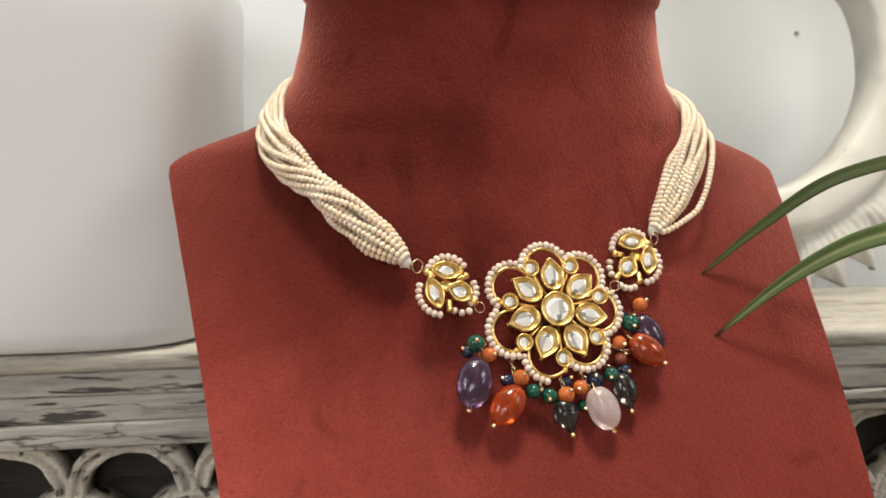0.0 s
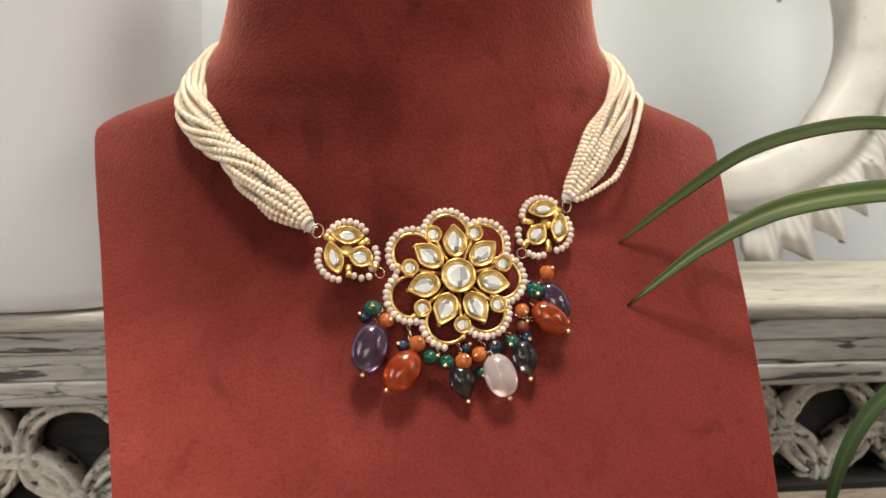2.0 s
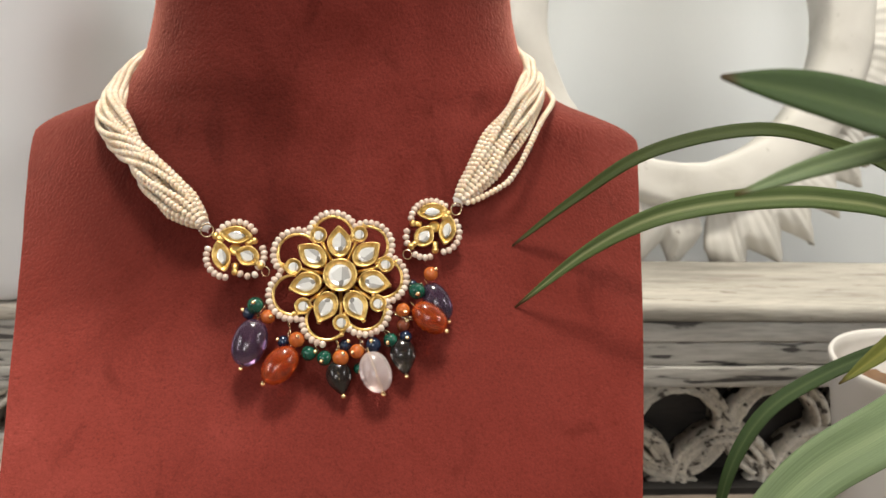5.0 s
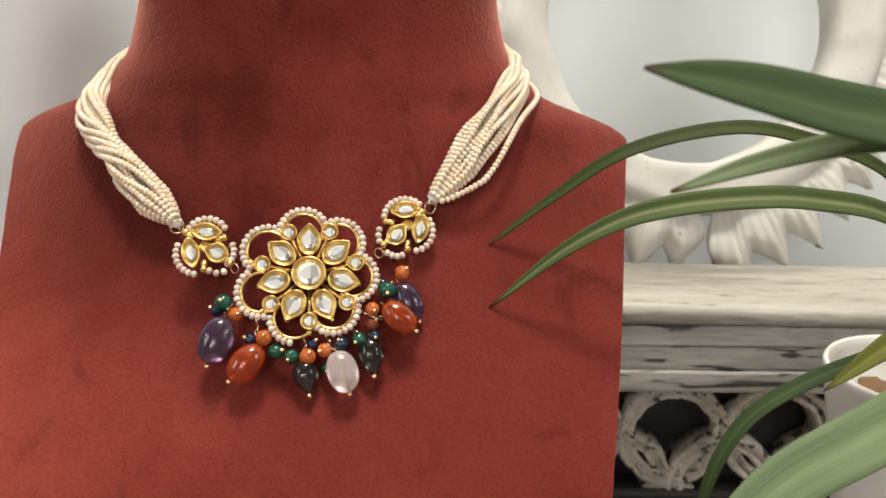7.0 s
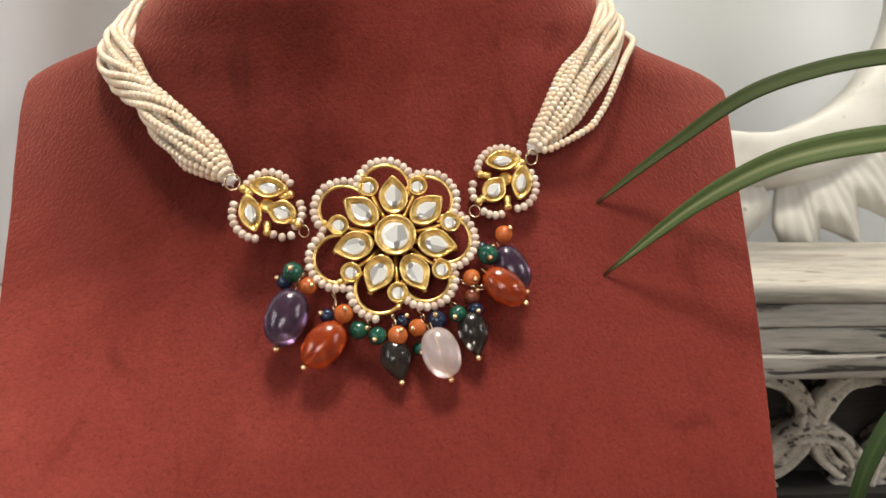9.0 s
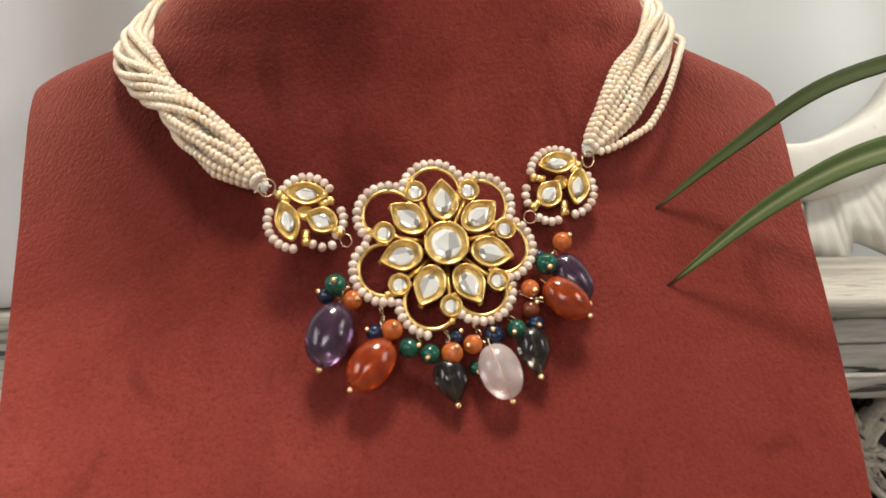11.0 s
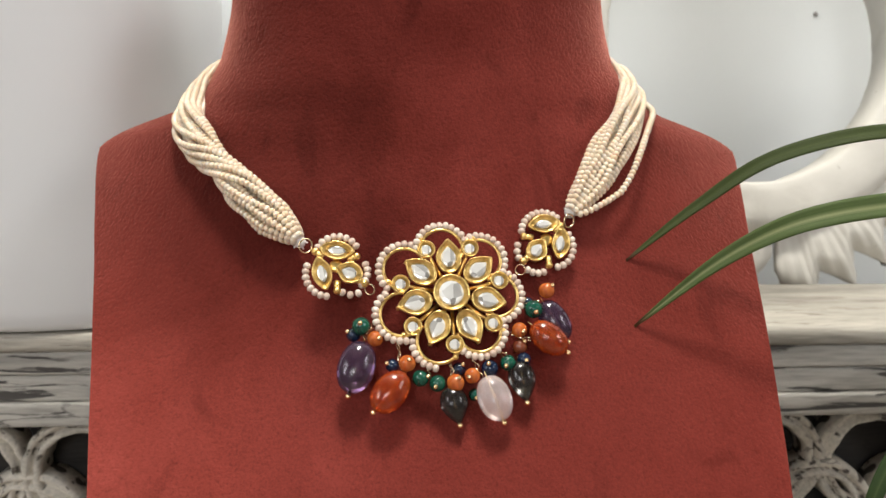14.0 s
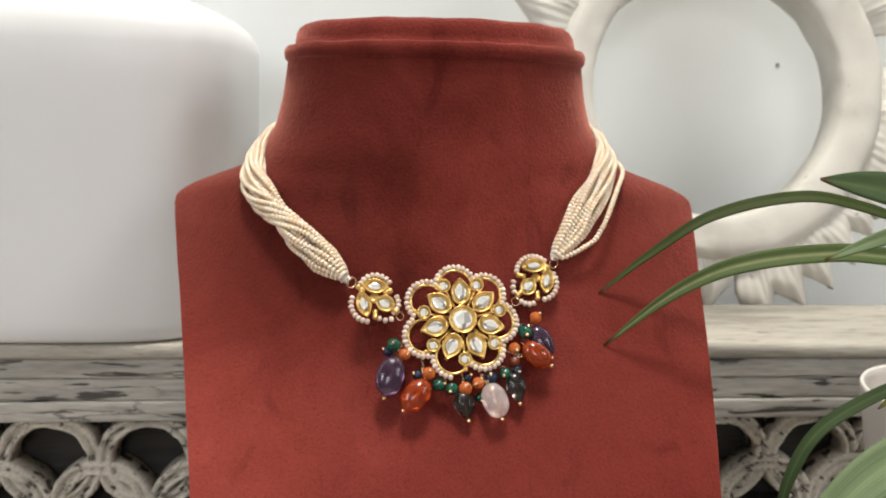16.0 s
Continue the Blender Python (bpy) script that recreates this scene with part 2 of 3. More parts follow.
LEAF_SAGE = make_leaf("leaf_sage", (0.22, 0.29, 0.165), (0.30, 0.37, 0.22))
LEAF_OLIVE = make_leaf("leaf_olive", (0.19, 0.20, 0.04), (0.28, 0.27, 0.06))
WALL = make_plaster("wall_paint", (0.855, 0.885, 0.885))
# greys of the unseen walls and ceiling, set low to cut bounced fill
ROOM = make_plaster("low_bounce_walls", (0.26, 0.25, 0.24))
CEILING = make_plaster("low_bounce_ceiling", (0.42, 0.41, 0.395))
TABLE_WOOD = make_distressed("table_wood", True, (0.30, 0.25, 0.20), (0.12, 0.09, 0.07), 0.3)
NAIL_GREY = material("nail_grey", 0.6, 0.0, (0.28, 0.27, 0.26))[0]
SOIL = material("soil", 0.95, 0.0, (0.19, 0.11, 0.06))[0]


# ---------- mesh helpers ----------
def mesh_of(name, bm, mat, smooth=True):
    data = bpy.data.meshes.new(name)
    bm.to_mesh(data)
    bm.free()
    data.materials.append(mat)
    if smooth:
        for p in data.polygons:
            p.use_smooth = True
    return data


def part(name, bm, mat, parent=None, label="", smooth=True, at=None):
    ob = new(name, mesh_of(name, bm, mat, smooth))
    if at is not None:
        ob.matrix_basis = at
    if parent is not None:
        ob.parent = parent
    if label:
        ob["label"] = label
    return ob


def shared(name, data, parent, at, label=""):
    ob = new(name, data)
    ob.parent = parent
    ob.matrix_basis = at
    if label:
        ob["label"] = label
    return ob


def empty(name, at, **tags):
    ob = new(name)
    ob.matrix_basis = at
    return tagged(ob, **tags)


def add_box(bm, lo, hi, bevel=0.0, segments=2):
    c = [(a + b) / 2 for a, b in zip(lo, hi)]
    s = [b - a for a, b in zip(lo, hi)]
    r = bmesh.ops.create_cube(bm, size=1, matrix=Matrix.LocRotScale(c, None, s))
    if bevel:
        edges = list({e for v in r["verts"] for e in v.link_edges})
        bmesh.ops.bevel(bm, geom=edges, offset=bevel, segments=segments, affect="EDGES", profile=0.6)
    return bm


def add_sphere(bm, at, r, m=Matrix(), u=14, v=9):
    bmesh.ops.create_uvsphere(bm, u_segments=u, v_segments=v, radius=1,
                              matrix=Matrix.Translation(at) @ m @ Matrix.Diagonal((*((r, r, r) if isinstance(r, (int, float)) else r), 1)))


def sweep(bm, points, radius, sides=8, closed=False, flat=None):
    """A tube through the points; radius is a number or a function of 0..1."""
    pts = [Vector(p) for p in points]
    n = len(pts)
    rings, side = [], None
    for i, p in enumerate(pts):
        a = pts[(i - 1) % n] if closed or i else p
        b = pts[(i + 1) % n] if closed or i < n - 1 else p
        d = (b - a).normalized()
        if side is None:
            side = d.orthogonal().normalized()
        side = (side - d * side.dot(d)).normalized()
        up = d.cross(side)
        r = radius(i / max(n - 1, 1)) if callable(radius) else radius
        rings.append([bm.verts.new(p + (side * math.cos(q) + up * math.sin(q)) * r) for q in (2 * math.pi * k / sides for k in range(sides))])
    last = n if closed else n - 1
    for i in range(last):
        a, b = rings[i], rings[(i + 1) % n]
        for k in range(sides):
            bm.faces.new((a[k], a[(k + 1) % sides], b[(k + 1) % sides], b[k]))
    if not closed:
        bm.faces.new(rings[0][::-1])
        bm.faces.new(rings[-1])
    return bm


def lathe(bm, profile, segments=64, oblong=None):
    rings = []
    for r, z in profile:
        if r < 1e-6:
            rings.append([bm.verts.new((0, 0, z))])
        else:
            row = []
            for a in (2 * math.pi * k / segments for k in range(segments)):
                ca, sa = math.cos(a), math.sin(a)
                f = (abs(ca) ** oblong[2] + abs(sa) ** oblong[2]) ** (-1 / oblong[2]) if oblong else 1
                row.append(bm.verts.new((r * f * ca * (oblong[0] if oblong else 1), r * f * sa * (oblong[1] if oblong else 1), z)))
            rings.append(row)
    for a, b in zip(rings, rings[1:]):
        for k in range(segments):
            j = (k + 1) % segments
            if len(a) == 1 and len(b) > 1:
                bm.faces.new((a[0], b[k], b[j]))
            elif len(b) == 1 and len(a) > 1:
                bm.faces.new((a[k], a[j], b[0]))
            elif len(a) > 1:
                bm.faces.new((a[k], a[j], b[j], b[k]))
    bmesh.ops.recalc_face_normals(bm, faces=bm.faces)
    return bm


def spline(points, t):
    """Catmull-Rom through the points, t from 0 to 1."""
    pts = [Vector(p) for p in points]
    x = t * (len(pts) - 1)
    i = min(int(x), len(pts) - 2)
    f = x - i
    b, c = pts[i], pts[i + 1]
    a = pts[i - 1] if i else 2 * b - c
    d = pts[i + 2] if i + 2 < len(pts) else 2 * c - b
    return 0.5 * (2 * b + (c - a) * f + (2 * a - 5 * b + 4 * c - d) * f * f + (3 * b - a - 3 * c + d) * f ** 3)


# ---------- the room ----------
WALL_Y, TABLE_Y = 0.335, -0.62
SHELF_Z, SHELF_FRONT, SHELF_BACK = 0.112, 0.117, 0.214


def structure(name, lo, hi, mat, label):
    bm = add_box(bmesh.new(), lo, hi)
    return tagged(part(name, bm, mat, None, label, False), category=name.split("_")[0], kind="structure")


structure("wall_north", (-1.9, WALL_Y, -0.75), (1.9, WALL_Y + 0.1, 2.4), WALL, "plain white painted wall behind the shelf")
# unseen walls and ceiling that close the room and hold down its fill light
structure("wall_east", (1.9, -2.3, -0.75), (2.0, WALL_Y + 0.1, 2.4), ROOM, "unseen side wall, dark grey to limit bounced light")
structure("wall_west", (-2.0, -2.3, -0.75), (-1.9, WALL_Y + 0.1, 2.4), ROOM, "unseen side wall, dark grey to limit bounced light")
structure("wall_south", (-2.0, -2.4, -0.75), (2.0, -2.3, 2.4), ROOM, "unseen south wall, dark grey to limit bounced light")
structure("ceiling", (-2.0, -2.4, 2.4), (2.0, WALL_Y + 0.1, 2.5), CEILING, "unseen ceiling, grey to limit bounced light")
structure("floor", (-2.0, -2.4, -0.85), (2.0, WALL_Y + 0.1, -0.75), TABLE_WOOD, "brown wooden floor of the room")

table = empty("side_table", pose(0, 0, -0.75), label="dark wooden side table carrying the display", category="table")
part("tabletop", add_box(bmesh.new(), (-0.75, TABLE_Y, 0.72), (0.75, 0.33, 0.75), 0.004), TABLE_WOOD, table, "", False)
for sx in (-0.68, 0.68):
    for sy in (TABLE_Y + 0.06, 0.27):
        part("leg", add_box(bmesh.new(), (sx - 0.03, sy - 0.03, 0), (sx + 0.03, sy + 0.03, 0.7205), 0.004), TABLE_WOOD, table, "", False)

# ---------- carved shelf unit ----------
shelf = empty("carved_shelf_unit", pose(0, 0, 0), label="whitewashed distressed wooden shelf unit with carved fretwork front", category="shelf")


def worn_board(lo, hi, bevel, amount, seed):
    """A board with a slightly uneven, hand-worn front."""
    bm = add_box(bmesh.new(), lo, hi, bevel, 3)
    long_edges = [e for e in bm.edges if abs(e.verts[0].co.x - e.verts[1].co.x) > 0.2]
    bmesh.ops.subdivide_edges(bm, edges=long_edges, cuts=90, use_grid_fill=True)
    for v in bm.verts:
        q = Vector((v.co.x * 14, v.co.y * 60, v.co.z * 60 + seed))
        v.co.z += amount * noise.noise(q)
        if v.co.y < lo[1] + 0.02:
            v.co.y += amount * 1.2 * noise.noise(q + Vector((7, 3, 1)))
    return bm


part("top_board", worn_board((-0.72, SHELF_FRONT - 0.002, SHELF_Z - 0.0085), (0.72, SHELF_BACK, SHELF_Z), 0.003, 0.0006, 1), SHELF_TOP, shelf, "limewashed top board")
for low, high, back, seed in ((0.0915, SHELF_Z - 0.0086, 0.0, 5), (0.0784, 0.0911, 0.0016, 8), (0.0658, 0.0780, 0.0004, 12)):
    part("rail_strip", worn_board((-0.715, SHELF_FRONT + back, low), (0.715, SHELF_BACK - 0.01, high), 0.0016, 0.0007, seed), SHELF_FACE, shelf, "worn painted strip of the front rail")
# dark sheet close behind the rings, in place of the shade in their holes
part("hole_shade_board", add_box(bmesh.new(), (-0.70, 0.1440, 0.0041), (0.70, 0.156, 0.0655)), SHADE_WOOD, shelf, "near-black back board standing in for shade in the fretwork holes", False)
part("bottom_board", add_box(bmesh.new(), (-0.71, SHELF_FRONT + 0.004, 0.0), (0.71, 0.178, 0.004)), SHADE_WOOD, shelf, "", False)


def fret_ring(seed):
    """One carved ring of the fretwork: two rims with a groove between them, worn at the edges."""
    bm = bmesh.new()
    n, outer, inner, depth = 44, 0.0312, 0.0216, 0.015
    section = [(inner, depth), (inner, 0.002), (inner + 0.0008, 0.0002), (inner + 0.0030, 0.0), (inner + 0.0038, 0.0026), (inner + 0.0046, 0.0034), (inner + 0.0056, 0.0026), (inner + 0.0064, 0.0), (outer - 0.0008, 0.0002), (outer, 0.002), (outer, depth)]
    rows = []
    for k in range(n):
        a = 2 * math.pi * k / n
        row = []
        for r, y in section:
            q = Vector((math.cos(a) * 3, math.sin(a) * 3, seed + r * 160))
            rr = r + 0.0014 * noise.noise(q)
            row.append(bm.verts.new((rr * math.cos(a), y + 0.0012 * noise.noise(q * 1.7), rr * math.sin(a))))
        rows.append(row)
    for k in range(n):
        a, b = rows[k], rows[(k + 1) % n]
        for j in range(len(section) - 1):
            bm.faces.new((a[j], a[j + 1], b[j + 1], b[j]))
        bm.faces.new((a[-1], a[0], b[0], b[-1]))
    bmesh.ops.recalc_face_normals(bm, faces=bm.faces)
    return mesh_of("fret_ring", bm, FRET)


FRET_MESHES = [fret_ring(s * 3.7) for s in range(4)]
for row, (z, shift, deep) in enumerate(((0.0360, 0.0, 0.0), (0.0065, 0.02895, -0.0012), (-0.0230, 0.0, 0.0006))):
    for k in range(-10, 11):
        x = -0.170 + 0.0579 * k + shift
        if abs(x) < 0.69:
            shared("fret_ring", FRET_MESHES[(k + row) % 4], shelf, pose(x, 0.1275 + deep + 0.0007 * (k % 3), z, 0, 37 * (k % 5), 0))

# ---------- large white vase ----------
VASE = [(0.0, 0.0), (0.0955, 0.0), (0.0985, 0.0012), (0.1000, 0.0040), (0.1005, 0.010), (0.1010, 0.035), (0.1018, 0.09), (0.1035, 0.145), (0.1040, 0.164), (0.1026, 0.1725), (0.0988, 0.1795), (0.0925, 0.1855), (0.0830, 0.1900), (0.0700, 0.1932), (0.0560, 0.1950), (0.0480, 0.1955),
        (0.0450, 0.1945), (0.0460, 0.1915), (0.0700, 0.185), (0.0900, 0.172), (0.0970, 0.150), (0.0965, 0.03), (0.088, 0.008), (0.0, 0.006)]
vase = part("vase", lathe(bmesh.new(), VASE, 160, (1.12, 0.93, 4.6)), VASE_WHITE, None, "", True, pose(-0.2370, 0.2065, SHELF_Z + 0.0008))
tagged(vase, label="large glossy white oblong ceramic vase standing on the shelf", category="vase")


# ---------- carved round frame ----------
def ring_frame():
    """A thick turned ring, leaning against the wall."""
    bm = bmesh.new()
    n = 120
    section = [(0.0890, 0.030), (0.0890, 0.007), (0.0897, 0.0042), (0.0915, 0.0028), (0.0955, 0.0018), (0.1005, 0.0010), (0.1060, 0.0004), (0.1110, 0.0), (0.1150, 0.0012), (0.1180, 0.0045), (0.1200, 0.0100), (0.1210, 0.018), (0.1215, 0.024), (0.1205, 0.030)]
    rows = []
    for k in range(n):
        a = 2 * math.pi * k / n
        row = []
        for r, y in section:
            q = Vector((math.cos(a) * 5, math.sin(a) * 5, r * 60))
            rr = 0.0912 + (r - 0.0890) * (1.03 + 0.06 * math.cos(a) + 0.05 * math.sin(4 * a)) + 0.0016 * noise.noise(q * 0.5) + 0.0007 * noise.noise(q * 2)
            row.append(bm.verts.new((rr * math.cos(a), y + 0.0016 * noise.noise(q * 1.2), rr * math.sin(a))))
        rows.append(row)
    m = len(section)
    for k in range(n):
        a, b = rows[k], rows[(k + 1) % n]
        for j in range(m):
            bm.faces.new((a[j], a[(j + 1) % m], b[(j + 1) % m], b[j]))
    bmesh.ops.recalc_face_normals(bm, faces=bm.faces)
    return bm


def acanthus(length=0.055, width=0.060, lobes=5, curl=0.3, seed=0):
    """A carved leaf: fluted, with pointed lobes along its end and a curled tip; it grows along +x."""
    bm = bmesh.new()
    nu, nv = 26, 72
    grid = []
    for i in range(nu + 1):
        u = i / nu
        row = []
        for j in range(nv + 1):
            v = j / nv * 2 - 1
            tooth = abs(((v * lobes / 2 + 0.5) % 1) - 0.5) * 2
            reach = length * (1 - 0.22 * v * v) * (1 - 0.36 * tooth ** 0.9)
            x = reach * u
            y = width * 0.5 * v * (0.62 + 0.38 * math.sin(min(u * 1.15, 1) * math.pi / 2))
            flute = (0.0024 * (0.5 - tooth) + 0.0008 * math.cos(v * lobes * 4.0 * math.pi + u * 2)) * (0.2 + 0.8 * u)
            z = flute + 0.013 * math.sin(u * math.pi * 0.8) - curl * 0.012 * v * v + 0.0012 * noise.noise(Vector((u * 4, v * 4, seed)))
            row.append(bm.verts.new((x, y, z)))
        grid.append(row)
    top = [bm.faces.new((grid[i][j], grid[i + 1][j], grid[i + 1][j + 1], grid[i][j + 1])) for i in range(nu) for j in range(nv)]
    bmesh.ops.recalc_face_normals(bm, faces=top)
    bmesh.ops.solidify(bm, geom=top, thickness=0.0045)
    bmesh.ops.recalc_face_normals(bm, faces=bm.faces)
    return bm


FRAME_AT = pose(0.2050, 0.2370, 0.2645, -12, 0, 0)
frame_ring = empty("carved_round_frame", FRAME_AT, label="white carved wooden round frame with acanthus leaves leaning on the wall", category="frame")
part("ring_molding", ring_frame(), RING_WHITE, frame_ring)
LEAF_SHAPES = [mesh_of("acanthus_leaf", acanthus(0.063, 0.124, 5, 0.5, 1), RING_WHITE), mesh_of("acanthus_leaf", acanthus(0.060, 0.118, 4, 0.7, 5), RING_WHITE)]
for k in range(7):
    r = radians(-62 + 360 / 7 * k)
    m = Matrix(((math.cos(r), -math.sin(r), 0, 0.1060 * math.cos(r)), (0, 0, -1, 0.0125), (math.sin(r), math.cos(r), 0, 0.1060 * math.sin(r)), (0, 0, 0, 1)))
    shared("acanthus_leaf", LEAF_SHAPES[k % 2], frame_ring, m @ pose(0, 0, 0, 0, 7, (10, -8)[k % 2]))

nail = bmesh.new()
add_sphere(nail, (0, 0, 0), (0.0019, 0.0008, 0.0019))
tagged(part("wall_nail", nail, NAIL_GREY, None, "", True, pose(0.2935, WALL_Y - 0.0003, 0.2875)), label="small grey nail head in the white wall", category="nail")

# ---------- velvet display bust ----------
MID_X_Z = [0, .08, .10, .13, .16, .19, .20, .215, .235, .29]
MID_X = [-.0010, -.0012, -.0013, -.0018, -.0030, -.0048, -.0045, -.0055, -.0072, -.0070]
BUST_Z = [0, .08, .10, .13, .16, .19, .1993, .205, .210, .2155, .224, .234, .25, .271, .29]
BUST_W = [.072, .0990, .1036, .1128, .1222, .1310, .135, .127, .114, .098, .0885, .0818, .0775, .0745, .0745]
BUST_E = [-.135, -.05, -.03, .005, .0425, .0775, .0935, .095, .095, .096, .098, .100, .101, .102, .102]
MID_Z = [0, .08, .10, .12, .13, .145, .16, .172, .19, .20, .235, .272, .29]
MID_Y = [-.125, -.047, -.029, -.0115, -.0045, .0035, .0105, .016, .024, .028, .037, .040, .041]


def smooth_interp(z, xs, ys, h=0.004):
    return float(np.mean([np.interp(z + d, xs, ys) for d in (-h, -h / 2, 0, h / 2, h)]))


def build_bust():
    bm = bmesh.new()
    nf, nb = 72, 24
    rings = []

    def ring(z, grow=0.0, lift=0.0, back=None):
        w, e, c = (smooth_interp(z, BUST_Z, BUST_W, 0.002) + grow, smooth_interp(z, BUST_Z, BUST_E), smooth_interp(z, MID_Z, MID_Y) - grow)
        k = min(max((z - .195) / .03, 0), 1)
        k = k * k * (3 - 2 * k)
        row, xc = [], smooth_interp(z, MID_X_Z, MID_X)
        for i in range(nf + 1):
            s = -math.cos(math.pi * i / nf)
            g = (1 - k) * s * s + k * (1 - max(0, 1 - s * s) ** 0.5)
            row.append(bm.verts.new((xc + w * s, c + (e - c) * g, z + lift)))
        for i in range(1, nb):
            a = math.pi * i / nb
            chest = e + 0.016 * math.sin(a) ** 0.5
            neck = e + 0.052 * math.sin(a)
            row.append(bm.verts.new((xc + w * math.cos(a), chest * (1 - k) + neck * k, z + lift)))
        rings.append(row)

    zs = [0, .02, .04, .055] + [.07 + .0045 * i for i in range(29)] + [.1993, .2015, .2035, .2055, .2075, .2095, .2118, .214, .2165, .219, .2225, .226, .23, .235, .24, .246, .252, .258, .264, .2672]
    for z in zs:
        ring(z)
    # rolled seam and the padded cap above it
    for a in range(-80, 81, 20):
        ring(.2708, 0.0021 * math.cos(radians(a)) + 0.0002, 0.0036 * math.sin(radians(a)))
    for grow, lift in ((-.0030, .0040), (-.0036, .0070), (-.0042, .0100), (-.0058, .0124), (-.0085, .0142), (-.014, .0150), (-.024, .0153)):
        ring(.2708, grow, lift)
    n = len(rings[0])
    for a, b in zip(rings, rings[1:]):
        for k in range(n):
            j = (k + 1) % n
            bm.faces.new((a[k], a[j], b[j], b[k]))
    bm.faces.new(rings[0][::-1])
    bm.faces.new(rings[-1])
    bmesh.ops.recalc_face_normals(bm, faces=bm.faces)
    for v in bm.verts:
        q = v.co * 38
        v.co.y += 0.0007 * noise.noise(q) if v.co.z > 0.01 else 0
        if v.co.z > 0.2665:
            v.co.z += 0.0007 * noise.noise(v.co * 70)
    return bm


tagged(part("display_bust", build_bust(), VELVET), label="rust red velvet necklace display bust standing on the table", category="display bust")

# ---------- necklace ----------
YAW, LEAN_BACK = radians(4), radians(27)
U = Vector((math.cos(YAW), math.sin(YAW), 0))
V = Vector((-math.sin(YAW) * math.sin(LEAN_BACK), math.cos(YAW) * math.sin(LEAN_BACK), math.cos(LEAN_BACK)))
N = U.cross(V)
PLANE = Matrix(((U.x, V.x, N.x, 0), (U.y, V.y, N.y, 0), (U.z, V.z, N.z, 0.16), (0, 0, 0, 1)))
MM = 0.001

necklace = empty("necklace", pose(0, 0, 0), label="cream seed bead necklace with gold crystal flower pendant on the bust", category="necklace")


def flat(x, y, z=0.0, turn=0.0):
    """A pose on the pendant's plane, in millimetres across, up and out of it."""
    return pose(x * MM, y * MM, z * MM, 0, 0, turn)


def outline(kind, w, h, n=28):
    """The rim of a setting, in its own plane, tip along +y."""
    pts = []
    for i in range(n):
        a = 2 * math.pi * i / n
        x, y = math.sin(a), math.cos(a)
        if kind == "pear":
            x *= (1 - 0.62 * max(0, y) ** 1.6)
            y = y * 1.0 + 0.0
        elif kind == "marquise":
            x *= (1 - 0.42 * abs(y) ** 2.2)
        pts.append(Vector((x * w / 2 * MM, y * h / 2 * MM, 0)))
    return pts


def setting(kind, w, h, rim, height):
    """A gold cup with a rounded rim, and the foiled stone in it."""
    base = outline(kind, w, h)
    n = len(base)
    bm = bmesh.new()
    inner = 1 - rim / w * 3.35
    steps = [(0.90, -height), (0.97, -height * 0.4), (1.0, -0.35), (0.985, -0.08), (0.945, 0.05), (1 - rim / w * 0.9, 0.0), (1 - rim / w * 1.3, -0.25), (inner, -1.15), (inner, -1.3)]
    rows = [[bm.verts.new((p.x * s, p.y * s, z * MM)) for p in base] for s, z in steps]
    for a, b in zip(rows, rows[1:]):
        for k in range(n):
            bm.faces.new((a[k], a[(k + 1) % n], b[(k + 1) % n], b[k]))
    bm.faces.new(rows[0])
    bm.faces.new(rows[-1])
    bmesh.ops.recalc_face_normals(bm, faces=bm.faces)
    cup = mesh_of("bezel", bm, GOLD)
    bm = bmesh.new()
    s0 = inner * 1.03
    m = 14
    idx = [round(i * n / m) % n for i in range(m)]
    low = [bm.verts.new((base[i].x * s0, base[i].y * s0, -1.2 * MM)) for i in idx]
    mid = [bm.verts.new((base[i].x * s0 * 0.88, base[i].y * s0 * 0.88, -0.80 * MM)) for i in idx]
    top = [bm.verts.new((base[i].x * s0 * 0.66, base[i].y * s0 * 0.66, -0.66 * MM)) for i in idx]
    for a, b in ((low, mid), (mid, top)):
        for k in range(m):
            bm.faces.new((a[k], a[(k + 1) % m], b[(k + 1) % m], b[k]))
    bm.faces.new(top)
    bmesh.ops.recalc_face_normals(bm, faces=bm.faces)
    return cup, mesh_of("crystal", bm, STONE, False)


ROUND_BIG, PEAR, ROUND_SMALL = setting("round", 11.9, 11.9, 1.2, 3.4), setting("pear", 8.5, 11.6, 1.05, 3.0), setting("round", 5.9, 5.9, 0.72, 2.6)
MARQUISE, PEAR_SMALL = setting("marquise", 6.4, 11.4, 0.95, 2.6), setting("pear", 7.2, 9.0, 0.95, 2.6)

bm = bmesh.new()
add_sphere(bm, (0, 0, 0), (1.30 * MM, 1.30 * MM, 1.10 * MM), Matrix(), 12, 8)
SEED = mesh_of("seed_bead", bm, PINK_PEARL)


def place_setting(kit, parent, m, names):
    shared(names[0], kit[0], parent, m)
    shared(names[1], kit[1], parent, m)


def ring_mesh(r, wire, name, mat, turns=1.0):
    b = bmesh.new()
    if turns == 1.0:
        sweep(b, [(r * MM * math.cos(a), r * MM * math.sin(a), 0) for a in (2 * math.pi * k / 28 for k in range(28))], wire * MM, 8, True)
    else:
        half = math.pi * turns
        sweep(b, [(r * MM * math.sin(a), r * MM * math.cos(a), 0) for a in (-half + 2 * half * k / 30 for k in range(31))], wire * MM, 8)
    return mesh_of(name, b, mat)


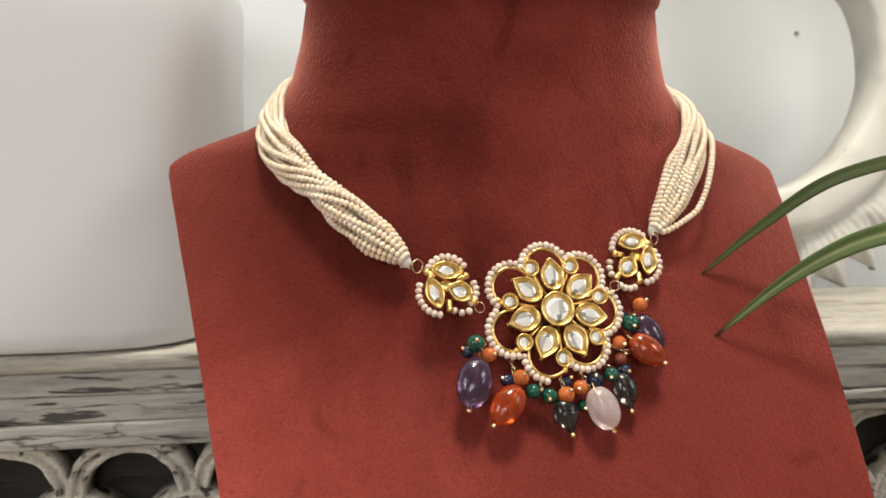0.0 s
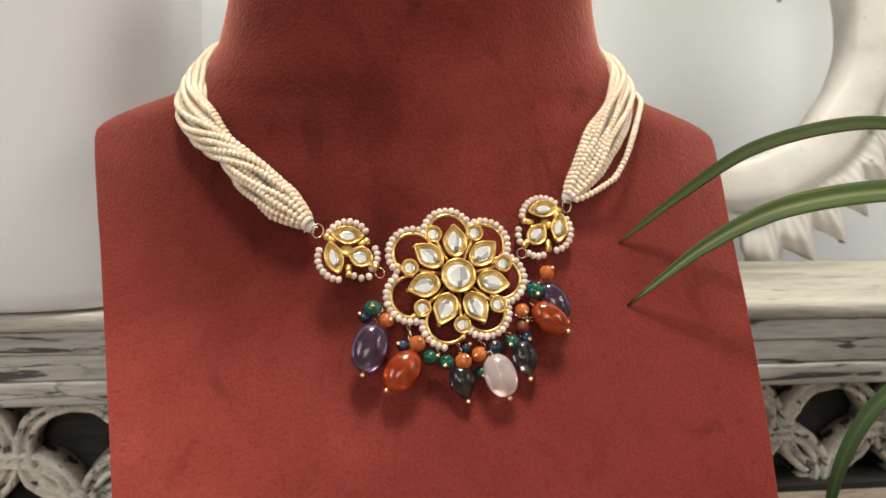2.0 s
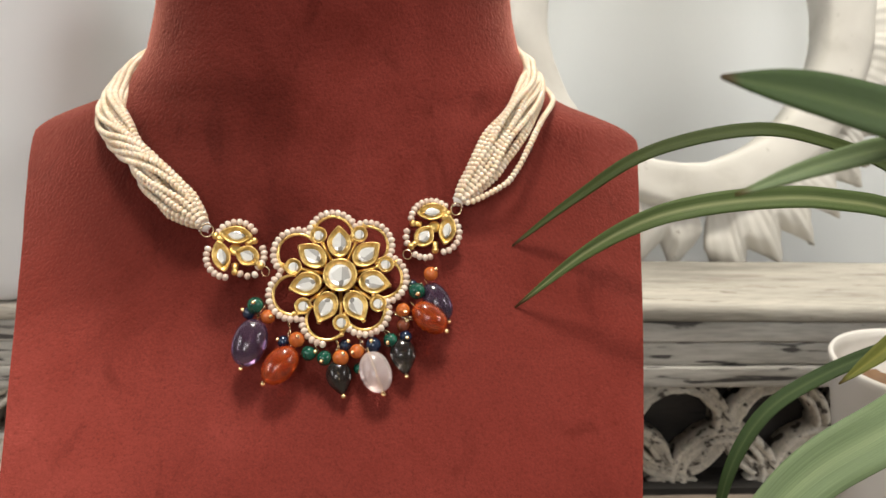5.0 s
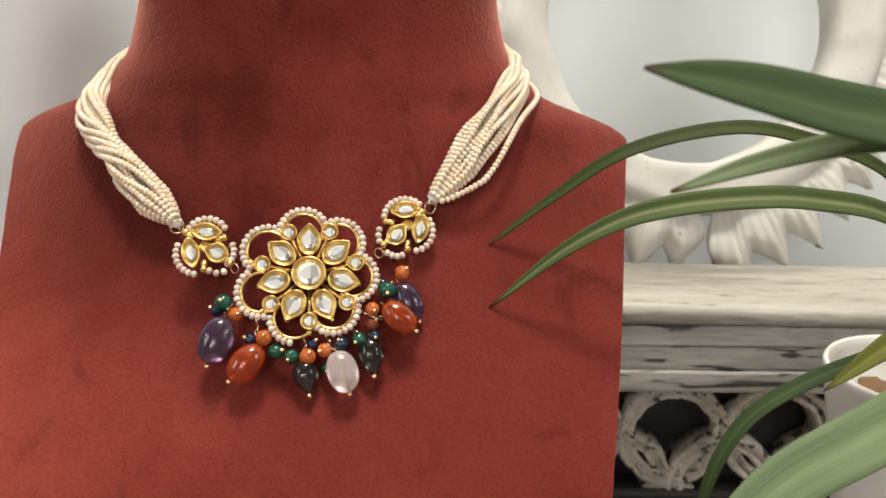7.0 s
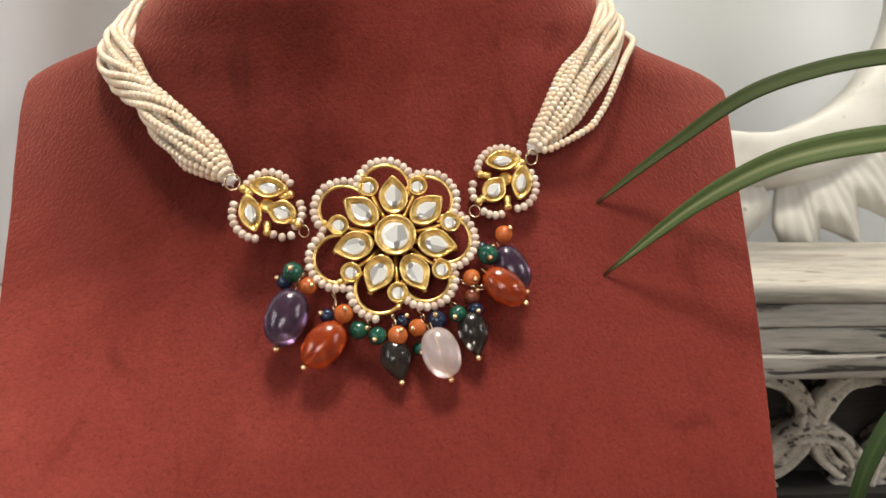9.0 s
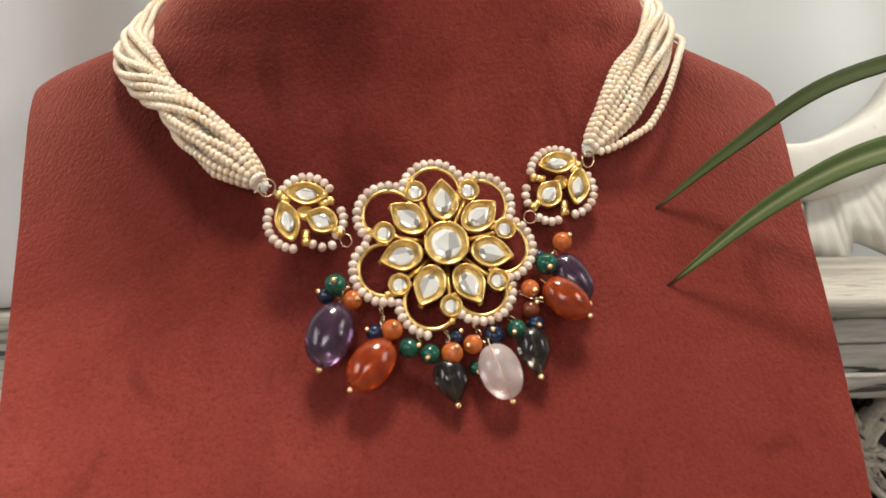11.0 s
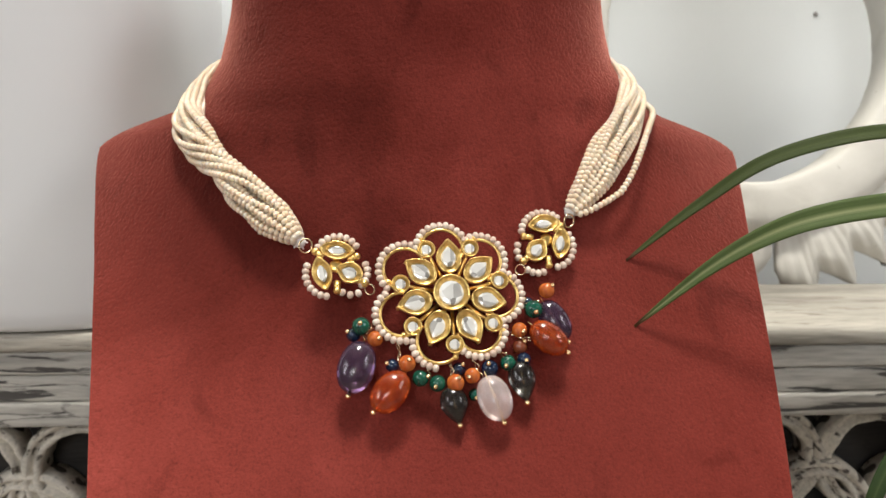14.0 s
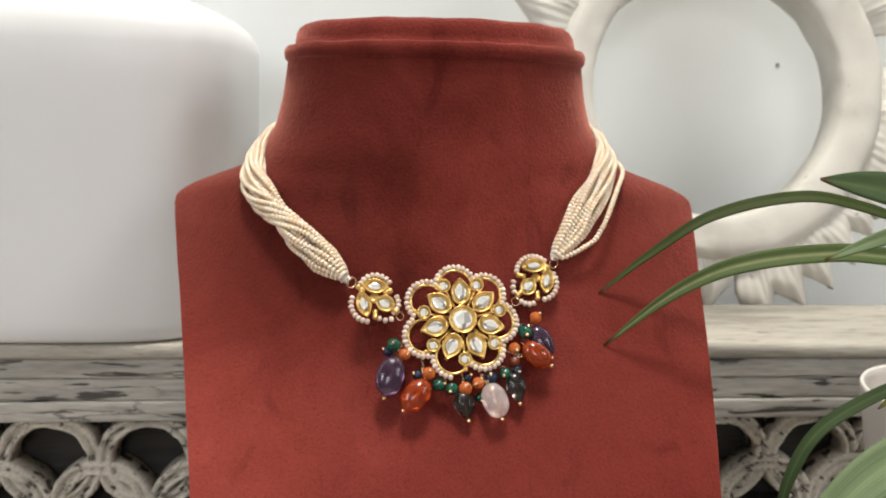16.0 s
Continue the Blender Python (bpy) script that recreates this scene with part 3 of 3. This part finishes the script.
# the flower
pendant = new("flower_pendant")
pendant.parent = necklace
pendant.matrix_basis = PLANE @ flat(0.4, -0.3)
pendant["label"] = "gold seven-petalled flower pendant edged with pearls"
place_setting(ROUND_BIG, pendant, flat(0, 0, 0.6), ("bezel", "crystal"))
STEP = 360 / 7
SCALLOP = ring_mesh(6.9, 0.56, "scallop", GOLD, 0.66)
for k in range(7):
    a = 91 - STEP * k
    r = radians(a)
    place_setting(PEAR, pendant, flat(12.1 * math.cos(r), 12.1 * math.sin(r), -0.2, a - 90), ("bezel", "crystal"))
    r = radians(a - STEP / 2)
    place_setting(ROUND_SMALL, pendant, flat(16.3 * math.cos(r), 16.3 * math.sin(r), -0.5, 0), ("bezel", "crystal"))
    b = a + 8
    r = radians(b)
    out = 14.6 + (0, 0, 0, 0, 1.2, 2.4, 1.9)[k]
    cx, cy = out * math.cos(r), out * math.sin(r)
    shared("scallop", SCALLOP, pendant, flat(cx, cy, -1.7, b - 90))
    for i in range(12):
        q = radians(b + (i - 5.5) * 13.6)
        if k == 4 and i > 6:
            continue
        x, y = cx + 8.4 * math.cos(q), cy + 8.4 * math.sin(q)
        shared("seed_bead", SEED, pendant, flat(x, y, -1.9 + 0.25 * math.sin(i * 2.1 + k), math.degrees(q)) @ pose(0, 0, 0, 90 + 6 * math.sin(i * 3.3), 0, 0))
bm = bmesh.new()
for k in range(7):
    a = radians(91 - STEP * k)
    sweep(bm, [(4 * MM * math.cos(a), 4 * MM * math.sin(a), -2.4 * MM), (18 * MM * math.cos(a), 18 * MM * math.sin(a), -2.4 * MM)], 0.8 * MM, 6)
    a = radians(91 - STEP * (k + 0.5))
    sweep(bm, [(5 * MM * math.cos(a), 5 * MM * math.sin(a), -2.4 * MM), (19.6 * MM * math.cos(a), 19.6 * MM * math.sin(a), -2.2 * MM)], 0.7 * MM, 6)
    add_sphere(bm, (20.2 * MM * math.cos(a), 20.2 * MM * math.sin(a), -1.7 * MM), 0.95 * MM)
part("gold_spokes", bm, GOLD, pendant)


# the two links beside it
def build_link(name, deep, marks, arcs, knobs):
    link = new(name)
    link.parent = necklace
    link.matrix_basis = PLANE
    link["label"] = "small gold link with three crystals and pearl edging"
    for kit, x, y, turn in marks:
        place_setting(kit, link, flat(x, y, deep, turn), ("bezel", "crystal"))
    for (x, y), r, a0, a1, count in arcs:
        for i in range(count):
            a = radians(a0 + (a1 - a0) * i / max(count - 1, 1))
            shared("seed_bead", SEED, link, flat(x + r * math.cos(a), y + r * math.sin(a), deep - 1.5, math.degrees(a)) @ pose(0, 0, 0, 90, 0, 0))
    cx = sum(m[1] for m in marks) / 3
    cy = sum(m[2] for m in marks) / 3
    for x, y in knobs:
        b = bmesh.new()
        d = Vector((x - cx, y - cy)).normalized()
        sweep(b, [(-3.0 * d.x * MM, -3.0 * d.y * MM, -0.5 * MM), (0, 0, 0)], lambda t: (1.3 - 0.35 * t) * MM, 8)
        add_sphere(b, (0, 0, 0), 1.3 * MM)
        part("gold_knob", b, GOLD, link, "", True, flat(x - 1.0 * d.x, y - 1.0 * d.y, deep - 0.8))
    b = bmesh.new()
    add_sphere(b, (cx * MM, cy * MM, (deep - 1.8) * MM), (2.2 * MM, 2.2 * MM, 0.8 * MM))
    part("gold_backing", b, GOLD, link)
    return link


build_link("bead_link", -3.0,
           [(MARQUISE, -35.3, 15.1, 84), (MARQUISE, -40.1, 7.6, 14), (PEAR_SMALL, -31.6, 7.8, 68)],
           [((-35.2, 13.0), 7.0, 150, 32, 8), ((-38.0, 7.6), 7.3, 158, 264, 8), ((-31.0, 8.0), 5.3, 28, -52, 5), ((-31.0, 5.6), 5.0, 236, 296, 3)],
           [(-43.0, 15.4), (-28.2, 13.4), (-35.4, 0.9), (-26.0, 3.5)])
build_link("bead_link", -4.6,
           [(MARQUISE, 33.8, 23.9, -84), (MARQUISE, 39.0, 17.0, -12), (PEAR_SMALL, 30.7, 14.9, -38)],
           [((33.6, 20.6), 7.6, 172, 48, 10), ((36.2, 16.2), 7.3, 34, -80, 8), ((30.4, 14.6), 6.4, 160, 200, 3), ((30.6, 12.6), 5.6, 232, 290, 4)],
           [(40.3, 23.8), (25.6, 19.7), (24.9, 10.3), (34.3, 8.5)])

JUMP, SMALL_JUMP = ring_mesh(2.25, 0.30, "jump_ring", SILVER), ring_mesh(1.7, 0.24, "jump_ring", SILVER)
for x, y, z, tilt in ((-45.2, 16.7, -3.4, 30), (-25.2, 2.2, -4.2, -35), (42.6, 24.8, -5.0, 30), (24.2, 7.8, -4.4, -30)):
    shared("jump_ring", JUMP if abs(x) > 30 else SMALL_JUMP, necklace, PLANE @ flat(x, y, z) @ pose(0, 0, 0, 20, tilt, 0), "pale gold wire ring")


# gemstone drops and round beads under the flower
def gem(kind, w, h, thick):
    b = bmesh.new()
    n, m = 26, 16
    rows = []
    for i in range(m + 1):
        t = math.pi * i / m
        y, r = math.cos(t), math.sin(t)
        if kind == "oval":
            r = r ** 0.86
        elif kind == "point":
            r = r ** 0.9 * (1 - 0.42 * max(0, -y) ** 1.4) * (1.0 + 0.12 * y)
        row = []
        for k in range(n):
            a = 2 * math.pi * k / n
            ca, sa = math.cos(a), math.sin(a)
            if kind == "point":
                f = 1 - 0.06 * abs(math.sin(3 * a))
                ca, sa = ca * f, sa * f
            row.append(b.verts.new((r * ca * w / 2 * MM, y * h / 2 * MM, r * sa * thick / 2 * MM)))
        rows.append(row)
    for a, c in zip(rows, rows[1:]):
        for k in range(n):
            b.faces.new((a[k], a[(k + 1) % n], c[(k + 1) % n], c[k]))
    bmesh.ops.remove_doubles(b, verts=b.verts, dist=1e-6)
    bmesh.ops.recalc_face_normals(b, faces=b.faces)
    return b


def build_drop(mat, kind, x, y, w, h, thick, turn, deep, label):
    """A stone on a brass pin, its bead end at the bottom."""
    drop = part("drop", gem(kind, w, h, thick), mat, necklace, label, True, PLANE @ flat(x, y, deep, turn))
    b = bmesh.new()
    sweep(b, [(0, h * 0.62 * MM, 0), (0, -h * 0.54 * MM, 0)], 0.22 * MM, 6)
    add_sphere(b, (0, -h * 0.56 * MM, 0), 0.95 * MM, Matrix(), 12, 8)
    part("pin", b, PIN, drop)
    return drop


build_drop(AMETHYST, "oval", -29.9, -22.5, 11.6, 16.2, 8.5, -17, -2.6, "translucent violet amethyst drop")
build_drop(CARNELIAN, "oval", -19.8, -30.4, 10.4, 14.4, 8.5, -42, -2.2, "orange red carnelian drop")
build_drop(SMOKY, "point", -0.1, -35.0, 8.6, 11.4, 7.0, 12, -3.4, "dark smoky quartz drop")
build_drop(ROSE, "oval", 12.1, -33.6, 10.6, 14.2, 8.5, 18, -1.2, "milky pale pink quartz drop")
build_drop(SMOKY, "point", 21.7, -28.4, 8.8, 12.4, 7.0, 8, -3.0, "dark smoky quartz drop")
build_drop(CARNELIAN, "oval", 31.1, -15.4, 9.6, 13.6, 8.0, 50, -2.0, "glossy orange red carnelian drop")
build_drop(AMETHYST, "oval", 34.4, -9.2, 9.4, 14.6, 7.5, 28, -5.2, "deep violet amethyst drop")


def build_round(mat, x, y, r, deep, label, pin=(0.0, 0.0)):
    b = bmesh.new()
    add_sphere(b, (0, 0, 0), r * MM, Matrix(), 18, 12)
    for v in b.verts:
        v.co *= 1 + 0.035 * noise.noise(v.co * 900 + Vector((x, y, 0)))
    ball = part("round_bead", b, mat, necklace, label, True, PLANE @ flat(x, y, deep))
    b = bmesh.new()
    d = Vector((pin[0], pin[1], 0.75)).normalized() * r * MM
    add_sphere(b, d * 1.12, 0.78 * MM, Matrix(), 10, 7)
    sweep(b, [d * -1.5, d * 1.1], 0.2 * MM, 6)
    part("pin", b, PIN, ball)


GREEN_L, ORANGE_L, BLUE_L, BROWN_L = "dark green agate bead", "orange agate bead", "dark blue agate bead", "brown agate bead"
for spec in ((EMERALD, -28.2, -9.9, 2.9, -2.6, GREEN_L, (-0.1, 0.1)), (BLUE, -30.6, -12.2, 2.3, -4.6, BLUE_L, (-0.9, 0.4)), (ORANGE, -23.9, -13.8, 2.5, -3.0, ORANGE_L, (0.3, -0.1)),
             (BLUE, -18.9, -22.3, 2.1, -3.4, BLUE_L, (-0.9, 0.3)), (ORANGE, -14.3, -21.9, 2.7, -2.6, ORANGE_L, (0.1, 0.2)), (EMERALD, -10.3, -26.5, 2.6, -3.4, GREEN_L, (0.9, 0.1)),
             (EMERALD, -5.1, -28.3, 2.6, -3.0, GREEN_L, (-0.3, -0.4)), (ORANGE, 0.4, -28.4, 2.8, -2.4, ORANGE_L, (0.2, 0.3)), (ORANGE, 5.9, -26.3, 2.5, -3.0, ORANGE_L, (-0.5, -0.2)),
             (BLUE, 11.5, -24.2, 2.7, -3.0, BLUE_L, (-0.2, 0.3)), (EMERALD, 17.5, -22.7, 2.5, -3.0, GREEN_L, (-0.4, -0.4)), (BLUE, 22.7, -21.7, 2.2, -3.2, BLUE_L, (0.1, -0.2)),
             (BLUE, 1.9, -24.0, 2.2, -4.6, BLUE_L, (0.5, 0.5)), (ORANGE, 32.3, 0.6, 2.6, -4.0, ORANGE_L, (0.5, 0.4)), (EMERALD, 27.1, -5.7, 3.0, -3.0, GREEN_L, (0.0, -0.4)),
             (ORANGE, 22.0, -12.3, 2.5, -3.2, ORANGE_L, (0.2, -0.3)), (BROWN, 22.0, -17.5, 2.4, -4.2, BROWN_L, (0.5, 0.5)), (BLUE, 25.6, -3.4, 2.2, -5.0, BLUE_L, (-0.5, 0.5)),
             (EMERALD, 6.6, -32.0, 2.0, -5.0, GREEN_L, (0.1, -0.5))):
    build_round(*spec)

# wire loops from the flower to the drops
for x0, y0, x1, y1 in ((-24, -9, -27.5, -14.5), (-17, -16, -16.5, -24), (-8, -22, -7.5, -26), (-1, -22.5, 0, -29), (6, -21.5, 9, -27), (14, -19, 19, -23), (19, -14, 25, -16), (22.5, -5, 29, -4)):
    bm = bmesh.new()
    for q in (0.0, 0.9):
        sweep(bm, [((x0 + (x1 - x0) * t + 0.45 * math.sin(t * 9 + q * 4)) * MM, (y0 + (y1 - y0) * t + q) * MM, (-2.6 + 0.8 * math.cos(t * 11 + q)) * MM) for t in (i / 12 for i in range(13))], 0.22 * MM, 5)
    part("wire_loop", bm, SILVER, necklace, "thin twisted gold wire", True, PLANE)


# twisted ropes of cream seed beads
bm = bmesh.new()
add_sphere(bm, (0, 0, 0), 1.0, Matrix(), 10, 7)
bm.verts.index_update()
BEAD_V = np.array([v.co[:] for v in bm.verts])
BEAD_F = [[v.index for v in f.verts] for f in bm.faces]
bm.free()


def bead_line(line, rng, size, gap):
    """One mesh of beads threaded on the line."""
    verts, faces, run = [], [], 0.0
    for p, q in zip(line, line[1:]):
        seg = (q - p).length
        while run < seg:
            at, turn = p.lerp(q, run / seg), np.array((q - p).to_track_quat("Z", "Y").to_matrix())
            r = rng.uniform(0.93, 1.06) * size
            first = len(verts) * len(BEAD_V)
            verts.append((BEAD_V * (r, r, size * 0.82)) @ turn.T + np.array(at))
            faces.extend([[first + k for k in f] for f in BEAD_F])
            run += gap * rng.uniform(0.96, 1.06)
        run -= seg
    data = bpy.data.meshes.new("bead_strand")
    data.from_pydata(np.concatenate(verts).tolist(), [], faces)
    data.polygons.foreach_set("use_smooth", [True] * len(data.polygons))
    data.materials.append(PEARL)
    return data


def rope(centre, normals, places, turns, width, depth, seed):
    """Strands lie at places (across -1..1, out -1..1) in the rope's section, which turns along the rope."""
    rng = random.Random(seed)
    steps = 200
    rows = []
    for i in range(steps + 1):
        t = i / steps
        c, n = spline(centre, t), spline(normals, t).normalized()
        d = (spline(centre, min(t + 0.01, 1)) - spline(centre, max(t - 0.01, 0))).normalized()
        side = d.cross(n).normalized()
        rows.append((t, c, side, side.cross(d)))
    for u, v in places:
        pace, wave, amp = rng.uniform(12, 24), rng.uniform(0, 6.3), rng.uniform(0.4, 1.1) * MM
        line = []
        for t, c, side, n in rows:
            a = turns(t)
            x, y = u * math.cos(a) - v * math.sin(a), u * math.sin(a) + v * math.cos(a)
            line.append(c + side * (x * width(t) + amp * math.sin(t * pace + wave) * min(1, t * 5)) + n * (y * depth(t) + 0.6 * MM))
        strand = new("bead_strand", bead_line(line, rng, 1.27 * MM, 1.95 * MM))
        strand.parent = necklace
        tagged(strand, label="strand of cream seed beads", kind="stuff")


def swell(t, top, start=0.18):
    return (1.7 + (top - 1.7) * min(1, t / start) ** 0.75) * MM


ROUND_ROPE = [(math.cos(a), math.sin(a)) for a in (2 * math.pi * k / 11 for k in range(11))] + [(0.58 * math.cos(a), 0.5 * math.sin(a)) for a in (0.3, 1.35, 2.4, 3.45, 4.5, 5.55)]
FLAT_ROPE = [(x / 4.5, 0.55 * math.cos(x * 2.3)) for x in (-4.5, -3.5, -2.5, -1.5, -0.5, 0.5, 1.5, 2.5, 3.5, 4.5)] + [(x / 4.5, -0.7) for x in (-3.0, -1.2, 0.6, 2.2)] + [(1.70, 0.3)]
rope([(-0.0495, 0.0160, 0.1742), (-0.0607, 0.0230, 0.1825), (-0.0724, 0.0320, 0.1920), (-0.0840, 0.0435, 0.2008), (-0.0930, 0.0585, 0.2100), (-0.0955, 0.0755, 0.2165), (-0.0935, 0.0915, 0.2240), (-0.0830, 0.1120, 0.2330), (-0.0500, 0.1420, 0.2380)],
     [(-0.25, -0.85, 0.45), (-0.3, -0.85, 0.45), (-0.4, -0.78, 0.5), (-0.55, -0.65, 0.5), (-0.72, -0.5, 0.5), (-0.80, -0.2, 0.6), (-0.80, 0.3, 0.6), (-0.6, 0.75, 0.3), (-0.3, 0.95, 0.1)],
     ROUND_ROPE, lambda t: 1.2 * t + 3.2 / (1 + math.exp(-(t - 0.30) / 0.06)), lambda t: swell(t, 6.0, 0.09) * (1 - 0.30 * math.exp(-((t - 0.31) / 0.085) ** 2)), lambda t: swell(t, 3.9, 0.06), 11)
rope([(0.0432, 0.0224, 0.1832), (0.0522, 0.0290, 0.1938), (0.0604, 0.0372, 0.2047), (0.0684, 0.0482, 0.2145), (0.0757, 0.0640, 0.2220), (0.0783, 0.0805, 0.2268), (0.0772, 0.0970, 0.2318), (0.0660, 0.1180, 0.2375), (0.0400, 0.1450, 0.2400)],
     [(0.2, -0.85, 0.45), (0.3, -0.85, 0.45), (0.4, -0.78, 0.5), (0.55, -0.65, 0.5), (0.72, -0.5, 0.5), (0.80, -0.15, 0.6), (0.80, 0.3, 0.6), (0.6, 0.75, 0.3), (0.3, 0.95, 0.1)],
     FLAT_ROPE, lambda t: 0.25 * math.sin(t * 5), lambda t: swell(t, 6.0, 0.13), lambda t: swell(t, 3.4, 0.06), 23)

for x, y, z in ((-0.0487, 0.0165, 0.1730), (0.0426, 0.0228, 0.1822)):
    b = bmesh.new()
    add_sphere(b, (0, 0, 0), (2.0 * MM, 1.8 * MM, 2.1 * MM), Matrix(), 14, 9)
    for i in range(5):
        a = i * 1.3
        sweep(b, [(0, 0, 0), (2.6 * MM * math.cos(a), -1.0 * MM, 2.6 * MM * math.sin(a))], 0.32 * MM, 5)
    part("thread_knot", b, THREAD, necklace, "white thread binding the strands", True, pose(x, y, z))


# ---------- plant pot and plant ----------
POT_AT = pose(0.2570, 0.0360, 0.0)
pot = empty("plant_pot", POT_AT, label="small white ceramic pot standing on the table", category="pot")
part("pot_body", lathe(bmesh.new(), [(0.0, 0.0), (0.034, 0.0), (0.0365, 0.002), (0.0375, 0.05), (0.0435, 0.080), (0.0478, 0.107), (0.0484, 0.1100), (0.0476, 0.1117), (0.0462, 0.1107), (0.0455, 0.107), (0.041, 0.08), (0.0, 0.078)], 72), POT_WHITE, pot)
bm = bmesh.new()
bmesh.ops.create_grid(bm, x_segments=30, y_segments=30, size=0.044)
bmesh.ops.delete(bm, geom=[v for v in bm.verts if v.co.length > 0.0440], context="VERTS")
for v in bm.verts:
    v.co.z = 0.092 + 0.004 * noise.noise(v.co * 160)
part("soil", bm, SOIL, pot, "brown potting soil")

plant = empty("spider_plant", pose(0, 0, 0), label="green spider plant with long arching leaves growing in the white pot", category="plant")


def blade(points, width, mat, fold=0.25, normal=(0, -0.35, 1), twist=0.0, label=""):
    """A long tapering leaf through the points, from base to tip, keeled along its middle."""
    b = bmesh.new()
    uv = b.loops.layers.uv.new("UVMap")
    n, cols = 56, 6
    rows = []
    for i in range(n + 1):
        t = i / n
        p = spline(points, t)
        d = (spline(points, min(t + 0.01, 1)) - spline(points, max(t - 0.01, 0))).normalized()
        up = Vector(normal)
        up = (Matrix.Rotation(twist * t, 3, d) @ up)
        side = d.cross(up).normalized()
        out = side.cross(d).normalized()
        w = width * 0.5 * min(1, 0.45 + t * 2.2) * (1 - max(0, (t - 0.35) / 0.65) ** 3.4) + 0.0003
        rows.append([b.verts.new(p + side * w * s - out * (1 - abs(s)) * w * fold) for s in (k / cols * 2 - 1 for k in range(cols + 1))])
    for i in range(n):
        for k in range(cols):
            f = b.faces.new((rows[i][k], rows[i + 1][k], rows[i + 1][k + 1], rows[i][k + 1]))
            for loop, (a, c) in zip(f.loops, ((k, i), (k, i + 1), (k + 1, i + 1), (k + 1, i))):
                loop[uv].uv = (a / cols, c / n)
    bmesh.ops.recalc_face_normals(b, faces=b.faces)
    bmesh.ops.solidify(b, geom=list(b.faces), thickness=0.0005)
    return part("leaf", b, mat, plant, label)


R0 = (0.252, 0.036, 0.092)
blade([R0, (0.232, 0.022, 0.165), (0.205, 0.015, 0.1955), (0.168, 0.012, 0.2090), (0.1425, 0.014, 0.2108), (0.1110, 0.020, 0.2015), (0.0870, 0.0240, 0.1842), (0.0630, 0.0235, 0.1650)], 0.0054, LEAF_DARK, 0.2, (0, -0.75, 0.7))
blade([R0, (0.232, 0.016, 0.155), (0.200, 0.000, 0.1825), (0.168, -0.005, 0.1895), (0.145, -0.005, 0.1895), (0.121, -0.004, 0.1860), (0.104, 0.000, 0.1795), (0.086, 0.005, 0.1668), (0.0632, 0.0100, 0.1452)], 0.0076, LEAF_PALE, 0.3, (0, -0.8, 0.6))
blade([R0, (0.230, -0.01, 0.165), (0.195, -0.060, 0.207), (0.150, -0.090, 0.2185), (0.118, -0.108, 0.2235), (0.095, -0.118, 0.2275), (0.0758, -0.1233, 0.2300)], 0.0150, LEAF_MID, 0.2, (0, -0.75, 0.6))
blade([R0, (0.232, -0.01, 0.155), (0.195, -0.060, 0.202), (0.155, -0.085, 0.2155), (0.128, -0.098, 0.2165), (0.104, -0.108, 0.2130), (0.0854, -0.1129, 0.2077)], 0.0056, LEAF_SAGE, 0.2, (0, -0.8, 0.6))
blade([R0, (0.232, 0.02, 0.132), (0.205, 0.006, 0.1310), (0.179, 0.000, 0.1235), (0.159, -0.002, 0.1115), (0.1475, -0.004, 0.0955), (0.1415, -0.006, 0.0750), (0.140, -0.008, 0.0480)], 0.0058, LEAF_MID, 0.25, (-0.5, -0.5, 0.7))
blade([R0, (0.232, 0.00, 0.126), (0.203, -0.030, 0.1310), (0.172, -0.050, 0.1275), (0.146, -0.055, 0.1145), (0.126, -0.060, 0.0965), (0.108, -0.064, 0.0715)], 0.0170, LEAF_SAGE, 0.2, (-0.3, -0.75, 0.6))
blade([R0, (0.264, 0.012, 0.148), (0.238, -0.003, 0.1580), (0.206, -0.006, 0.1430), (0.179, -0.008, 0.1225)], 0.0105, LEAF_OLIVE, 0.3, (-0.3, -0.7, 0.6))
blade([R0, (0.262, 0.06, 0.160), (0.285, 0.09, 0.200), (0.320, 0.11, 0.215), (0.360, 0.12, 0.195)], 0.0100, LEAF_MID, 0.25)
blade([R0, (0.270, 0.03, 0.150), (0.305, 0.01, 0.180), (0.345, -0.01, 0.170), (0.380, -0.02, 0.130)], 0.0110, LEAF_PALE, 0.25)
blade([R0, (0.240, 0.050, 0.190), (0.252, 0.045, 0.260), (0.262, 0.020, 0.300), (0.215, -0.010, 0.318), (0.190, -0.020, 0.315)], 0.0090, LEAF_MID, 0.25)
